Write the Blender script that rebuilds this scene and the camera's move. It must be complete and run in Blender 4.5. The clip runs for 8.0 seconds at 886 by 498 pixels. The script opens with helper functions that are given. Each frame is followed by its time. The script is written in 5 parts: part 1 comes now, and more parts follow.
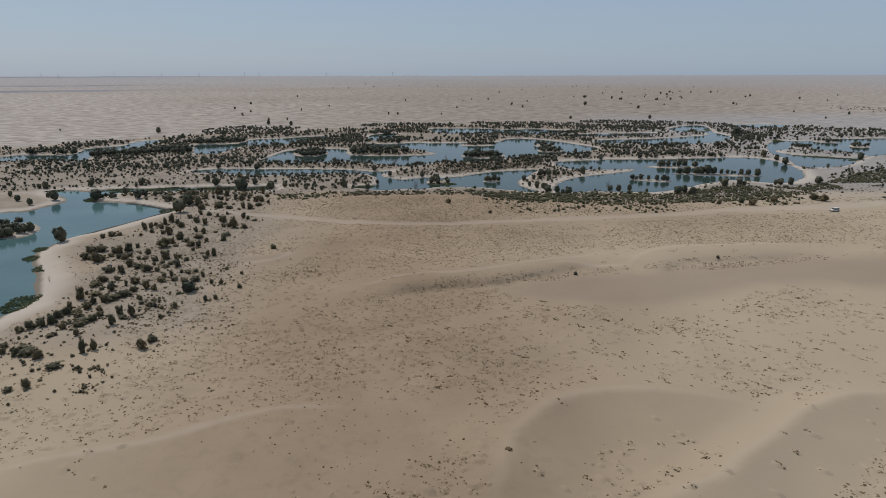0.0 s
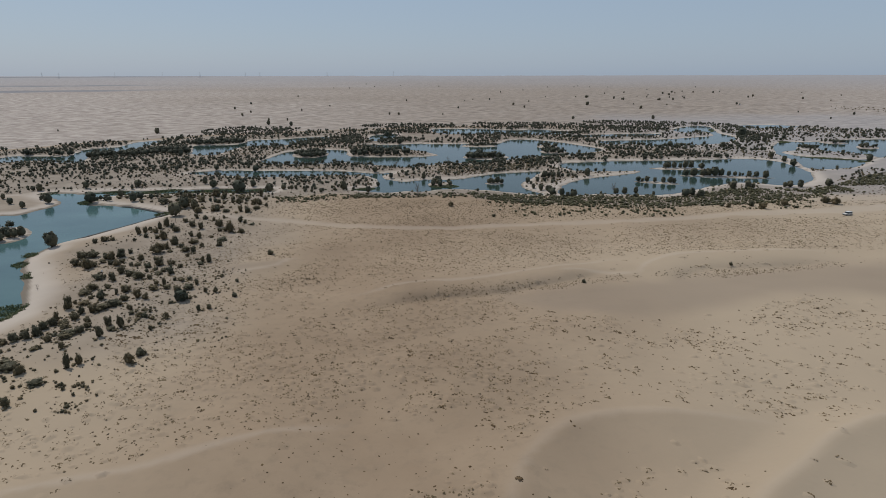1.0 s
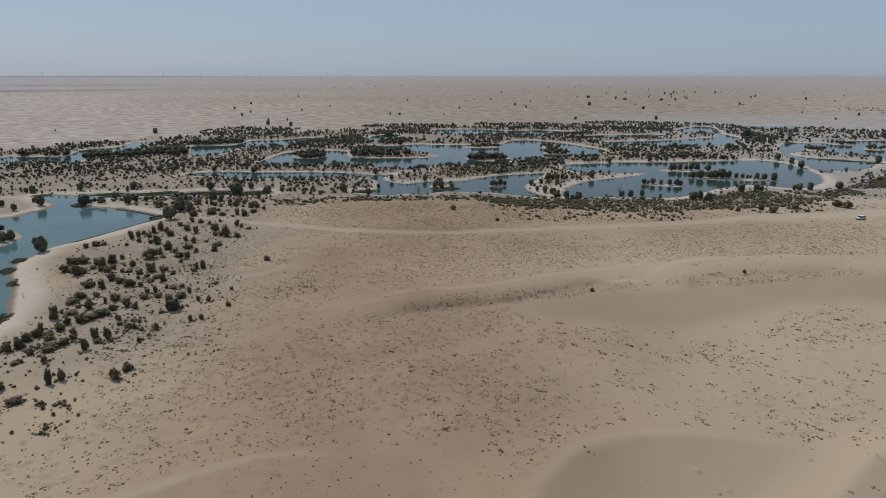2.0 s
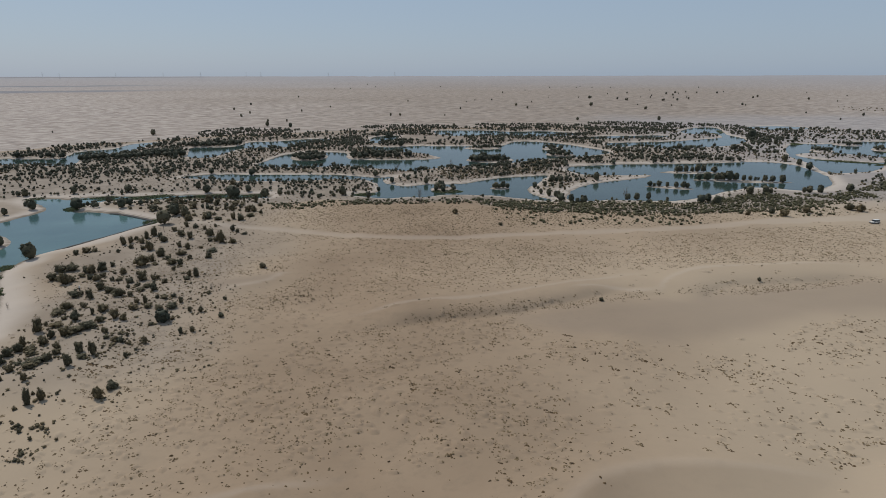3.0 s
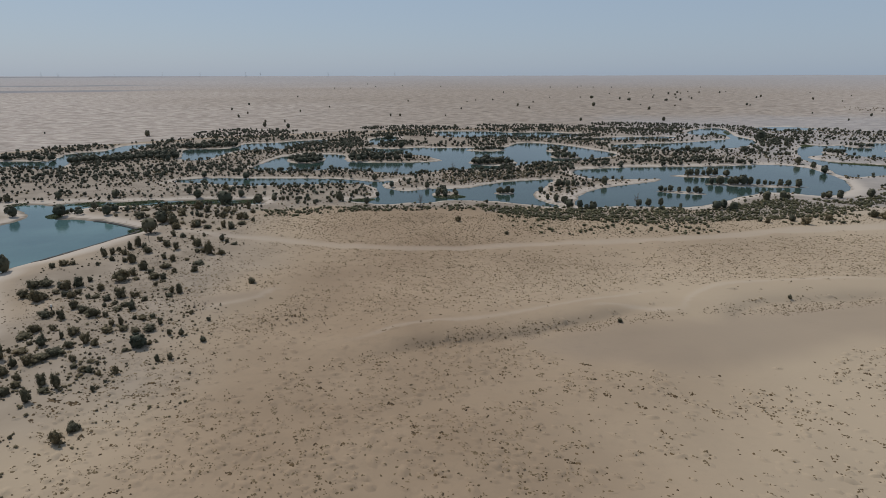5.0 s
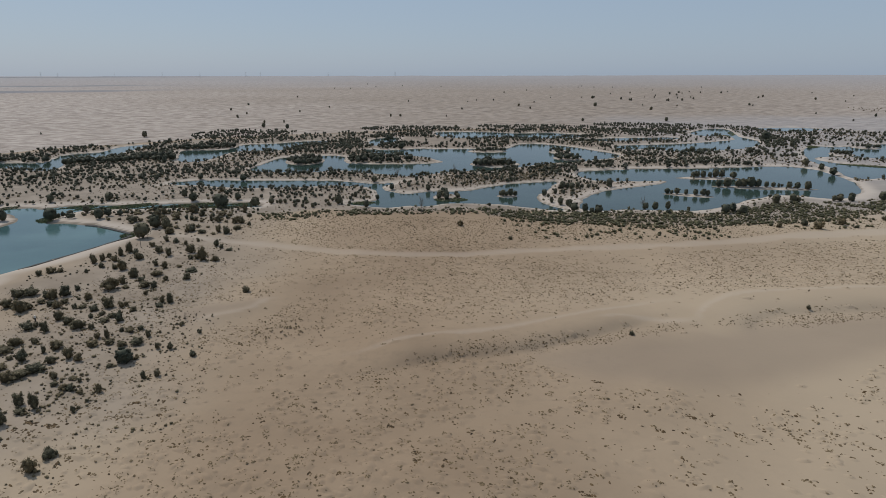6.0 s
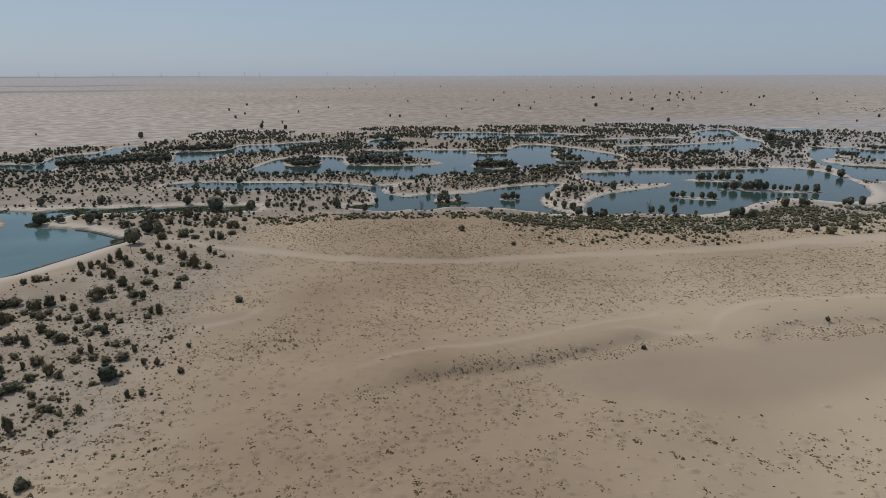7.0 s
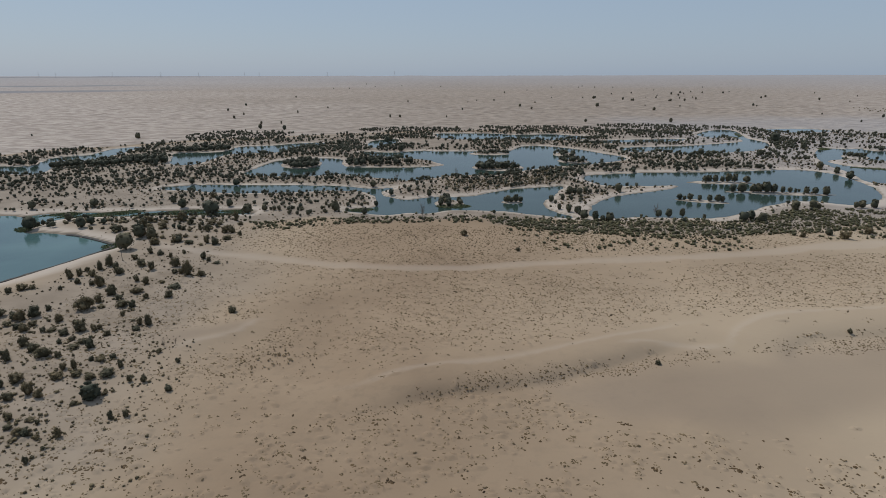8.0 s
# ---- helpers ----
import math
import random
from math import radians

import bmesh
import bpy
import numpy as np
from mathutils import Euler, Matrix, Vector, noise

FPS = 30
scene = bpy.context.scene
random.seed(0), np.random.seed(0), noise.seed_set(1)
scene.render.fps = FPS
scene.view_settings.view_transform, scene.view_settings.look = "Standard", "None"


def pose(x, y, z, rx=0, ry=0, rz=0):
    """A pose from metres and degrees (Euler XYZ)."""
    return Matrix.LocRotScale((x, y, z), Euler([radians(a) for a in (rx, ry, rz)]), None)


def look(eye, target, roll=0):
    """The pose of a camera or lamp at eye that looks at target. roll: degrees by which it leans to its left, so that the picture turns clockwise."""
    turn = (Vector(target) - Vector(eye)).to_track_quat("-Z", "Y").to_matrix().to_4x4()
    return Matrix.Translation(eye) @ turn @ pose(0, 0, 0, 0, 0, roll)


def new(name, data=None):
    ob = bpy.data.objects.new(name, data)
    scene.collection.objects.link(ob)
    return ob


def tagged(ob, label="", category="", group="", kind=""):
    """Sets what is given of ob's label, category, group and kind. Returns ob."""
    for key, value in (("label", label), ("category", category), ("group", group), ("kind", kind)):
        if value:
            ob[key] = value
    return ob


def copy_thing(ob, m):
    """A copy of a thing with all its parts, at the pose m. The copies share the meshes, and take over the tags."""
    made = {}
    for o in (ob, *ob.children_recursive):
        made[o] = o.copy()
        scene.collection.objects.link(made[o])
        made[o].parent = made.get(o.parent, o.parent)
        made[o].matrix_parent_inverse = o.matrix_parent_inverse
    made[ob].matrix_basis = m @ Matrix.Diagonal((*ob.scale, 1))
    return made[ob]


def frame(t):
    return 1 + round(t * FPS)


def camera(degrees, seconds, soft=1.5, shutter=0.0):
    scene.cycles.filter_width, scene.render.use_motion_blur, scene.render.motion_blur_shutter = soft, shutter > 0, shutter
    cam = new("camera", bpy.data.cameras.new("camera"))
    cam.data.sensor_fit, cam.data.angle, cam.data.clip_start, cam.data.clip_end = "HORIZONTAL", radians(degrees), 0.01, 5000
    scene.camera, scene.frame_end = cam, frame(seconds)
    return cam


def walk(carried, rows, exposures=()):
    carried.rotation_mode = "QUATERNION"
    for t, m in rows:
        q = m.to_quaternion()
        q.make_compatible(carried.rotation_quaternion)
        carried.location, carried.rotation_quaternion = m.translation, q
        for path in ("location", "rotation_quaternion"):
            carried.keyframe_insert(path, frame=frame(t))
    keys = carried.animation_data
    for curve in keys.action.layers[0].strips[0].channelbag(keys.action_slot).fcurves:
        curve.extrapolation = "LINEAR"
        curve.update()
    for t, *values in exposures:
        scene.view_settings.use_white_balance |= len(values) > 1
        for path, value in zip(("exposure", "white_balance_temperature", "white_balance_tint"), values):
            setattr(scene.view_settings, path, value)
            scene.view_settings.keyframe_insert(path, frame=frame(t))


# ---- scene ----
cam = camera(73.6, 8.0, soft=0.76)
PATH = [
    (0, (-1.142, -0.695, 59.843), (-1.149, 1.223, 59.276), -0.1),
    (0.5, (-1.453, 2.708, 59.837), (-1.462, 4.626, 59.271), -0.1),
    (1, (-1.796, 6.332, 59.866), (-1.806, 8.25, 59.299), -0.1),
    (1.5, (-2.13, 9.81, 59.91), (-2.141, 11.728, 59.342), -0.0),
    (3, (-2.994, 20.724, 59.812), (-3.008, 22.642, 59.246), -0.1),
    (3.5, (-3.221, 24.23, 59.84), (-3.235, 26.148, 59.273), -0.1),
    (4, (-3.493, 27.921, 59.897), (-3.508, 29.839, 59.331), -0.1),
    (4.5, (-3.748, 31.375, 59.92), (-3.762, 33.293, 59.353), -0.1),
    (6, (-4.662, 42.403, 59.914), (-4.677, 44.321, 59.347), -0.1),
    (6.5, (-4.963, 45.92, 60.009), (-4.978, 47.838, 59.442), -0.1),
    (7, (-5.308, 49.7, 60.0), (-5.321, 51.618, 59.433), -0.1),
    (7.5, (-5.654, 53.287, 60.013), (-5.668, 55.205, 59.446), -0.1),
    (8, (-6.017, 56.98, 60.029), (-6.03, 58.897, 59.462), -0.1),
]
walk(cam, [(t, look(eye, target, roll)) for t, eye, target, roll in PATH])

# ---- world, sun, exposure ----
SUN_ELEVATION, SUN_AZIMUTH = 56.0, -48.0     # azimuth from +y, to the right positive
world = bpy.data.worlds.new("world")
scene.world = world
world.use_nodes = True
wn, wl = world.node_tree.nodes, world.node_tree.links
sky = wn.new("ShaderNodeTexSky")
sky.sky_type, sky.sun_disc = "NISHITA", False
sky.sun_elevation, sky.sun_rotation = radians(SUN_ELEVATION), radians(SUN_AZIMUTH)
sky.altitude, sky.air_density, sky.dust_density, sky.ozone_density = 50, 1.0, 0.9, 1.0
haze = wn.new("ShaderNodeMix")               # a dusty, pale sky
haze.data_type = "RGBA"
haze.inputs["Factor"].default_value = 0.66
haze.inputs["B"].default_value = (6.1, 7.8, 10.2, 1)
wl.new(sky.outputs[0], haze.inputs["A"])
wl.new(haze.outputs["Result"], wn["Background"].inputs[0])
scene.view_settings.exposure = -0.6
wn["Background"].inputs[1].default_value = 0.09

sun = new("sun", bpy.data.lights.new("sun", "SUN"))
sun.data.energy, sun.data.angle, sun.data.color = 3.8, radians(1.0), (1.0, 0.95, 0.87)
_e, _a = radians(SUN_ELEVATION), radians(SUN_AZIMUTH)
sun.matrix_world = look((0, 0, 300), (-math.sin(_a) * math.cos(_e), -math.cos(_a) * math.cos(_e), 300 - math.sin(_e)))


# ---- materials ----
def nodes_of(name):
    m = bpy.data.materials.new(name)
    m.use_nodes = True
    t = m.node_tree
    return m, t.nodes, t.links, t.nodes["Principled BSDF"]


def noise_node(n, l, scale, detail=4.0, rough=0.55, vector=None, stretch=None):
    tex = n.new("ShaderNodeTexNoise")
    tex.inputs["Scale"].default_value, tex.inputs["Detail"].default_value, tex.inputs["Roughness"].default_value = scale, detail, rough
    if vector is not None:
        if stretch:
            mp = n.new("ShaderNodeMapping")
            mp.inputs["Scale"].default_value = stretch[:3]
            mp.inputs["Rotation"].default_value = (0, 0, radians(stretch[3]))
            l.new(vector, mp.inputs["Vector"])
            vector = mp.outputs["Vector"]
        l.new(vector, tex.inputs["Vector"])
    return tex.outputs["Fac"]


def mixed(n, l, fac, a, b, low=None, high=None, blend="MIX"):
    """Mixes two colours by a factor, stretched from low..high to 0..1."""
    if low is not None:
        r = n.new("ShaderNodeMapRange")
        r.inputs["From Min"].default_value, r.inputs["From Max"].default_value = low, high
        l.new(fac, r.inputs["Value"])
        fac = r.outputs["Result"]
    mx = n.new("ShaderNodeMix")
    mx.data_type, mx.blend_type = "RGBA", blend
    if isinstance(fac, float):
        mx.inputs["Factor"].default_value = fac
    else:
        l.new(fac, mx.inputs["Factor"])
    for v, s in ((a, mx.inputs["A"]), (b, mx.inputs["B"])):
        if isinstance(v, tuple):
            s.default_value = (*v, 1)
        else:
            l.new(v, s)
    return mx.outputs["Result"]


def bump(n, l, bsdf, height, strength, distance):
    b = n.new("ShaderNodeBump")
    b.inputs["Strength"].default_value, b.inputs["Distance"].default_value = strength, distance
    l.new(height, b.inputs["Height"])
    l.new(b.outputs["Normal"], bsdf.inputs["Normal"])
    return b


def plain(name, colour, rough=0.8, metal=0.0, vary=0.25, scale=3.0):
    m, n, l, b = nodes_of(name)
    pos = n.new("ShaderNodeTexCoord").outputs["Object"]
    f = noise_node(n, l, scale, 5, 0.6, pos)
    dark = tuple(c * (1 - vary) for c in colour)
    light = tuple(min(1, c * (1 + vary)) for c in colour)
    l.new(mixed(n, l, f, dark, light, 0.3, 0.7), b.inputs["Base Color"])
    b.inputs["Roughness"].default_value, b.inputs["Metallic"].default_value = rough, metal
    return m


def sand_material():
    m, n, l, b = nodes_of("sand")
    pos = n.new("ShaderNodeNewGeometry").outputs["Position"]

    def layer(name):
        at = n.new("ShaderNodeAttribute")
        at.attribute_name = name
        return at.outputs["Fac"]
    col = mixed(n, l, noise_node(n, l, 0.035, 5, 0.6, pos), (0.247, 0.178, 0.119), (0.313, 0.232, 0.157), 0.3, 0.7)
    col = mixed(n, l, noise_node(n, l, 0.013, 4, 0.5, pos), col, (0.215, 0.154, 0.102), 0.5, 0.75)
    col = mixed(n, l, noise_node(n, l, 0.4, 6, 0.65, pos), col, (0.224, 0.168, 0.116), 0.5, 0.85)
    col = mixed(n, l, layer("grey_sand"), col, (0.385, 0.304, 0.216))
    # open dunes: own streaked sand tones, greyed to take in distance haze
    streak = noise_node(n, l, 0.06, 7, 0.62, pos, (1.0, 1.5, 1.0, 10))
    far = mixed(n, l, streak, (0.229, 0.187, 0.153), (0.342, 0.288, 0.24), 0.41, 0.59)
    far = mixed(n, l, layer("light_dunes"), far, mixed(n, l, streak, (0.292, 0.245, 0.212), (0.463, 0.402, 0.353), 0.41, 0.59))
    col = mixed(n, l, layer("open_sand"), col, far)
    soil = mixed(n, l, noise_node(n, l, 0.08, 5, 0.6, pos), (0.182, 0.154, 0.127), (0.285, 0.243, 0.203), 0.35, 0.65)
    col = mixed(n, l, layer("soil"), col, soil)
    # grey that stands for haze far off, and for whitish soil in the east
    col = mixed(n, l, layer("haze_and_grey_soil"), col, (0.331, 0.318, 0.323))
    col = mixed(n, l, layer("crust"), col, (0.236, 0.184, 0.139))
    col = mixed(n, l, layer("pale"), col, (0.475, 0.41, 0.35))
    col = mixed(n, l, layer("haze_band"), col, (0.189, 0.194, 0.215))
    col = mixed(n, l, layer("wet"), col, (0.112, 0.090, 0.065))
    l.new(col, b.inputs["Base Color"])
    b.inputs["Roughness"].default_value = 0.95
    b.inputs["Specular IOR Level"].default_value = 0.15
    lumps = n.new("ShaderNodeMath")
    lumps.operation = "MULTIPLY"
    mp = n.new("ShaderNodeMapping")              # small sand mounds gathered by the wind
    mp.inputs["Scale"].default_value, mp.inputs["Rotation"].default_value = (0.75, 1.1, 1.0), (0, 0, radians(37))
    l.new(pos, mp.inputs["Vector"])
    cells = n.new("ShaderNodeTexVoronoi")
    cells.voronoi_dimensions = "2D"
    cells.inputs["Scale"].default_value = 0.6
    l.new(mp.outputs["Vector"], cells.inputs["Vector"])
    mound = n.new("ShaderNodeMapRange")
    mound.interpolation_type = "SMOOTHSTEP"
    mound.inputs["From Min"].default_value, mound.inputs["From Max"].default_value = 0.42, 0.02
    l.new(cells.outputs["Distance"], mound.inputs["Value"])
    lot = n.new("ShaderNodeSeparateColor")       # mounds of unlike height, many of them nearly flat
    l.new(cells.outputs["Color"], lot.inputs[0])
    high = n.new("ShaderNodeMapRange")
    high.inputs["From Min"].default_value, high.inputs["From Max"].default_value = 0.35, 1.0
    l.new(lot.outputs[0], high.inputs["Value"])
    rise = n.new("ShaderNodeMath")
    rise.operation = "MULTIPLY_ADD"
    l.new(mound.outputs["Result"], rise.inputs[0])
    l.new(high.outputs["Result"], rise.inputs[1])
    l.new(noise_node(n, l, 0.7, 2, 0.4, pos, (1.2, 0.85, 1.0, 37)), rise.inputs[2])
    l.new(rise.outputs[0], lumps.inputs[0])
    l.new(layer("hummock"), lumps.inputs[1])
    near = bump(n, l, b, lumps.outputs[0], 0.75, 0.65)
    dunes = n.new("ShaderNodeMath")
    dunes.operation = "MULTIPLY"
    l.new(noise_node(n, l, 0.065, 5, 0.55, pos, (1.0, 1.5, 1.0, 12)), dunes.inputs[0])
    l.new(layer("open_sand"), dunes.inputs[1])
    swell = n.new("ShaderNodeBump")
    swell.inputs["Strength"].default_value, swell.inputs["Distance"].default_value = 1.0, 6.5
    l.new(dunes.outputs[0], swell.inputs["Height"])
    l.new(swell.outputs["Normal"], near.inputs["Normal"])
    return m


def water_material(name, deep, shallow):
    m, n, l, b = nodes_of(name)
    pos = n.new("ShaderNodeNewGeometry").outputs["Position"]
    col = mixed(n, l, noise_node(n, l, 0.03, 3, 0.5, pos), deep, shallow, 0.3, 0.7)
    l.new(col, b.inputs["Base Color"])
    b.inputs["Roughness"].default_value = 0.07
    b.inputs["Specular IOR Level"].default_value = 0.33
    b.inputs["IOR"].default_value = 1.33
    ripple = noise_node(n, l, 0.9, 4, 0.6, pos, (1.0, 1.8, 1.0, 20))
    bump(n, l, b, ripple, 0.5, 0.035)
    return m


def leaf_material(name, dark, light):
    m, n, l, b = nodes_of(name)
    geo = n.new("ShaderNodeNewGeometry")
    info = n.new("ShaderNodeObjectInfo")
    col = mixed(n, l, geo.outputs["Random Per Island"], dark, light)
    tone = mixed(n, l, info.outputs["Random"], (0.75, 0.8, 0.72), (1.34, 1.15, 0.9))
    col = mixed(n, l, 1.0, col, tone, blend="MULTIPLY")
    plant = n.new("ShaderNodeAttribute")         # some plants are greyer and drier than others
    plant.attribute_name = "dryness"
    dry = mixed(n, l, plant.outputs["Fac"], (1.0, 1.0, 1.0), (1.18, 1.15, 1.15))
    col = mixed(n, l, 1.0, col, dry, blend="MULTIPLY")
    l.new(col, b.inputs["Base Color"])
    b.inputs["Roughness"].default_value = 0.75
    b.inputs["Specular IOR Level"].default_value = 0.2
    return m


SAND = sand_material()
WATER = water_material("lake_water", (0.025, 0.043, 0.037), (0.043, 0.07, 0.06))
GREEN_WATER = water_material("green_lake_water", (0.051, 0.1, 0.105), (0.087, 0.154, 0.151))
LEAF = leaf_material("ghaf_leaf", (0.037, 0.039, 0.029), (0.093, 0.094, 0.072))
SCRUB = leaf_material("scrub_leaf", (0.066, 0.06, 0.041), (0.158, 0.14, 0.098))
TUFT = leaf_material("dry_grass", (0.098, 0.072, 0.046), (0.196, 0.146, 0.096))
TWIG = leaf_material("dwarf_shrub", (0.034, 0.025, 0.016), (0.1, 0.074, 0.045))
BELT = leaf_material("belt_scrub_leaf", (0.038, 0.043, 0.028), (0.1, 0.104, 0.07))
REED = leaf_material("reed", (0.1, 0.115, 0.06), (0.19, 0.2, 0.105))
BARK = plain("bark", (0.11, 0.085, 0.06), 0.9, 0.0, 0.35, 4.0)
DEAD = plain("dead_wood", (0.16, 0.135, 0.11), 0.9, 0.0, 0.3, 4.0)
STEEL = plain("galvanised_steel", (0.42, 0.43, 0.44), 0.5, 0.6, 0.15, 0.5)
WHITE = plain("white_paint", (0.66, 0.64, 0.59), 0.35, 0.0, 0.05, 2.0)
RUBBER = plain("rubber", (0.02, 0.02, 0.02), 0.8)
DARK_GLASS = plain("tinted_glass", (0.015, 0.018, 0.02), 0.08)
DARK_TRIM = plain("dark_plastic", (0.03, 0.03, 0.032), 0.6)
EDGE_STONE = plain("dark_edging_stone", (0.05, 0.046, 0.042), 0.9, 0.0, 0.3, 2.0)
STONE = plain("stone", (0.2, 0.16, 0.12), 0.95, 0.0, 0.3, 3.0)

# ---- plan, in metres ----
LAKES = {
    "west": [(-126.9, 262.9), (-128.4, 255.2), (-132.8, 241.9), (-137.2, 230.7), (-139.8, 224.4), (-143.3, 217.9), (-144.9, 214.1), (-144.5, 207.2), (-144.8, 201.4), (-142.9, 193.2), (-137.8, 185), (-130.3, 175.7), (-124, 166.7), (-118.6, 158.5), (-115.8, 151.5), (-114.6, 146.1), (-115, 141.1), (-116, 135.7), (-121.7, 128.9), (-162.2, 142.8), (-207.1, 185.8), (-222.3, 229.9), (-205, 255), (-191.5, 261.9), (-189, 272.2), (-188.1, 282.2), (-190.4, 289.3), (-200.6, 299.3), (-208, 304.5), (-209.4, 310), (-199, 311.4), (-191.3, 308.6), (-186.4, 314.2), (-173.6, 317), (-145.9, 319.9), (-117.8, 322.8), (-98.7, 322.8), (-94.6, 314), (-114.2, 312.6), (-142, 311.3), (-169, 308.5), (-175, 301.8), (-173.8, 292.9), (-167.7, 283.3), (-158.5, 279.9), (-149.6, 277.7), (-139.3, 272.2), (-131.3, 267)],
    "far_west": [(-335, 445), (-326, 465), (-299, 456), (-290, 464), (-301, 489), (-297, 506), (-283, 520), (-286, 548), (-277, 569), (-266, 565), (-265, 540), (-263, 513), (-263, 489), (-277, 486), (-288, 483), (-273, 456), (-262, 427), (-274, 424), (-296, 434), (-319, 424)],
    "north_west": [(-198, 467), (-214, 506), (-219, 528), (-187, 535), (-184, 569), (-161, 578), (-140, 596), (-117, 601), (-120, 577), (-134, 560), (-143, 531), (-161, 527), (-177, 520), (-179, 495), (-180, 470), (-186, 464)],
    "middle": [(-131, 424), (-133, 444), (-131, 467), (-127, 485), (-112, 495), (-86, 495), (-78, 467), (-71, 455), (-39, 452), (-11, 458), (-9, 466), (-22, 488), (-43, 501), (-69, 516), (-72, 535), (-45, 531), (-27, 542), (-12, 538), (16, 538), (45, 542), (55, 567), (71, 576), (87, 567), (99, 554), (113, 530), (127, 497), (110, 478), (81, 460), (60, 452), (39, 433), (22, 419), (8, 421), (-7, 416), (-21, 405), (-29, 401), (-42, 407), (-58, 416), (-73, 424), (-87, 419), (-109, 417)],
    "south": [(-159, 372.8), (-164, 380.4), (-148, 386.3), (-117.6, 386.2), (-94, 386.2), (-66.7, 384.1), (-45.7, 376.3), (-36.1, 378.2), (-39.8, 367), (-39.6, 358.2), (-33.5, 349.9), (-24.2, 346.6), (-15.4, 351.5), (4.5, 354.8), (15.8, 363.4), (32.8, 376.1), (49.7, 379.9), (58.3, 381.8), (47.3, 353), (42.2, 344.9), (40.7, 335.7), (41.4, 322.8), (48.6, 308.3), (34.5, 312.1), (24.3, 318.7), (13.5, 321.4), (-3.2, 322.8), (-14.1, 316.1), (-22.4, 317.4), (-30.3, 313.5), (-41.4, 316.1), (-50.8, 320.1), (-52.3, 324.2), (-42.8, 327), (-39, 335.8), (-45.6, 361.7), (-64.4, 370.7), (-83, 367.1), (-101.2, 363.6), (-120.2, 363.6), (-138.1, 369)],
    "east": [(76, 409), (85, 421), (113, 428), (132, 430), (171, 433), (196, 438), (216, 440), (228, 435), (233, 423), (232, 404), (229.4, 385.4), (221.1, 364.7), (210.3, 347.8), (197.6, 337), (184.2, 334), (176, 340), (165.1, 341.6), (154, 337), (141.9, 329.7), (128.6, 318.6), (117.2, 310.8), (105.1, 307), (91.9, 307), (79.5, 309.5), (67.9, 305.8), (60, 305.8), (57.3, 312.1), (59.5, 322.7), (64.7, 334.2), (73.7, 348.1), (87.3, 359.7), (101.9, 366.7), (117.7, 375.9), (122.9, 383.7), (117.6, 385.7), (106.9, 383.7), (87, 383.7), (78.7, 391.8)],
    "far_east": [(250, 437), (252, 460), (264, 491), (287, 532), (310, 555), (325, 550), (351, 559), (378, 569), (417, 573), (448, 563), (422, 505), (350, 459), (318, 446), (292, 422), (272, 401), (254, 393.6), (237.7, 391.3), (239, 406)],
    "north": [(-15, 686), (40, 686), (63, 673), (99, 679), (121, 666), (140, 648), (113, 626), (74, 621), (47, 632), (19, 626), (-9, 638)],
    "north_east": [(139, 558), (167, 567), (205, 575), (243, 594), (266, 609), (274, 647), (252, 641), (249, 671), (277, 711), (305, 725), (302, 697), (283, 636), (282, 599), (268, 566), (237, 537), (209, 526), (183, 518), (167, 537), (142, 534)],
    "far_north": [(350, 732), (396, 739), (411, 710), (368, 690), (339, 703)],
    "pond": [(-76, 586), (-74, 616), (-53, 632), (-55, 586), (-68, 564)],
    "strip": [(115, 610), (168, 625), (219, 630), (206, 609), (161, 599), (118, 595)],
}
# islands: centre, half length, half width, turn in degrees
ISLANDS = [(-174, 228, 9, 15, 41), (-316, 477, 21, 18.7, 35), (-107, 468, 14, 21.3, 14), (28, 452, 17, 15.3, -4), (84, 481, 11, 11.2, -11), (85, 519, 9, 13.1, -10), (-5, 337, 7, 9.1, 1), (299, 503, 9, 14.5, -32), (291, 463, 31, 23.5, -34), (353, 510, 8, 14.6, -36), (346, 545, 11, 10.8, -34), (27, 523, 16, 9, -3), (-170, 288, 6, 6.4, 33), (119, 342.5, 13, 4, -20), (168, 362, 27, 4.4, -11), (150, 394, 19, 5, -3), (26, 340.5, 5.5, 4, 0)]
# groves and reed beds: centre, half length, half width
GROVES = [(-325, 456, 8, 8), (-302, 456, 16, 8), (-262, 453, 16, 8), (-237, 464, 16, 12), (-216, 475, 17, 15), (-209, 540, 27, 9), (-106, 455, 14, 12), (-54, 464, 27, 8), (25, 448, 15, 9), (79, 492, 9, 8), (82, 470, 10, 6)]
OPEN_GROVES = [(-117, 540, 26.1, 24.5), (-89, 571, 11, 40.7), (83, 668, 35.3, 31.1), (56, 422, 27.5, 21.8), (100, 439, 22.9, 13.4), (138, 449, 23.5, 14.4), (180, 454, 27.7, 15.2), (-63, 618, 16.3, 31.7), (-47, 560, 24.6, 17.3), (131, 632, 19.4, 22.5), (-113, 405, 28.4, 11.5), (-100, 349, 27.3, 8.4), (-70, 405, 21.2, 9)]
YOUNG_GROVES = [(295, 588, 16.3, 53.2), (-69, 335, 23.7, 27.2), (-27, 394, 17.2, 8.4), (-193, 402, 84.3, 26.7), (-256, 418, 40.3, 22.3), (-120, 362, 28.4, 14.8), (-47, 715, 56.9, 28.4), (100, 728, 70.5, 29.7), (263, 734, 103, 31.9), (-211, 654, 52, 49.6), (18, 408, 24.8, 15.7), (195, 680, 47.7, 33.3)]
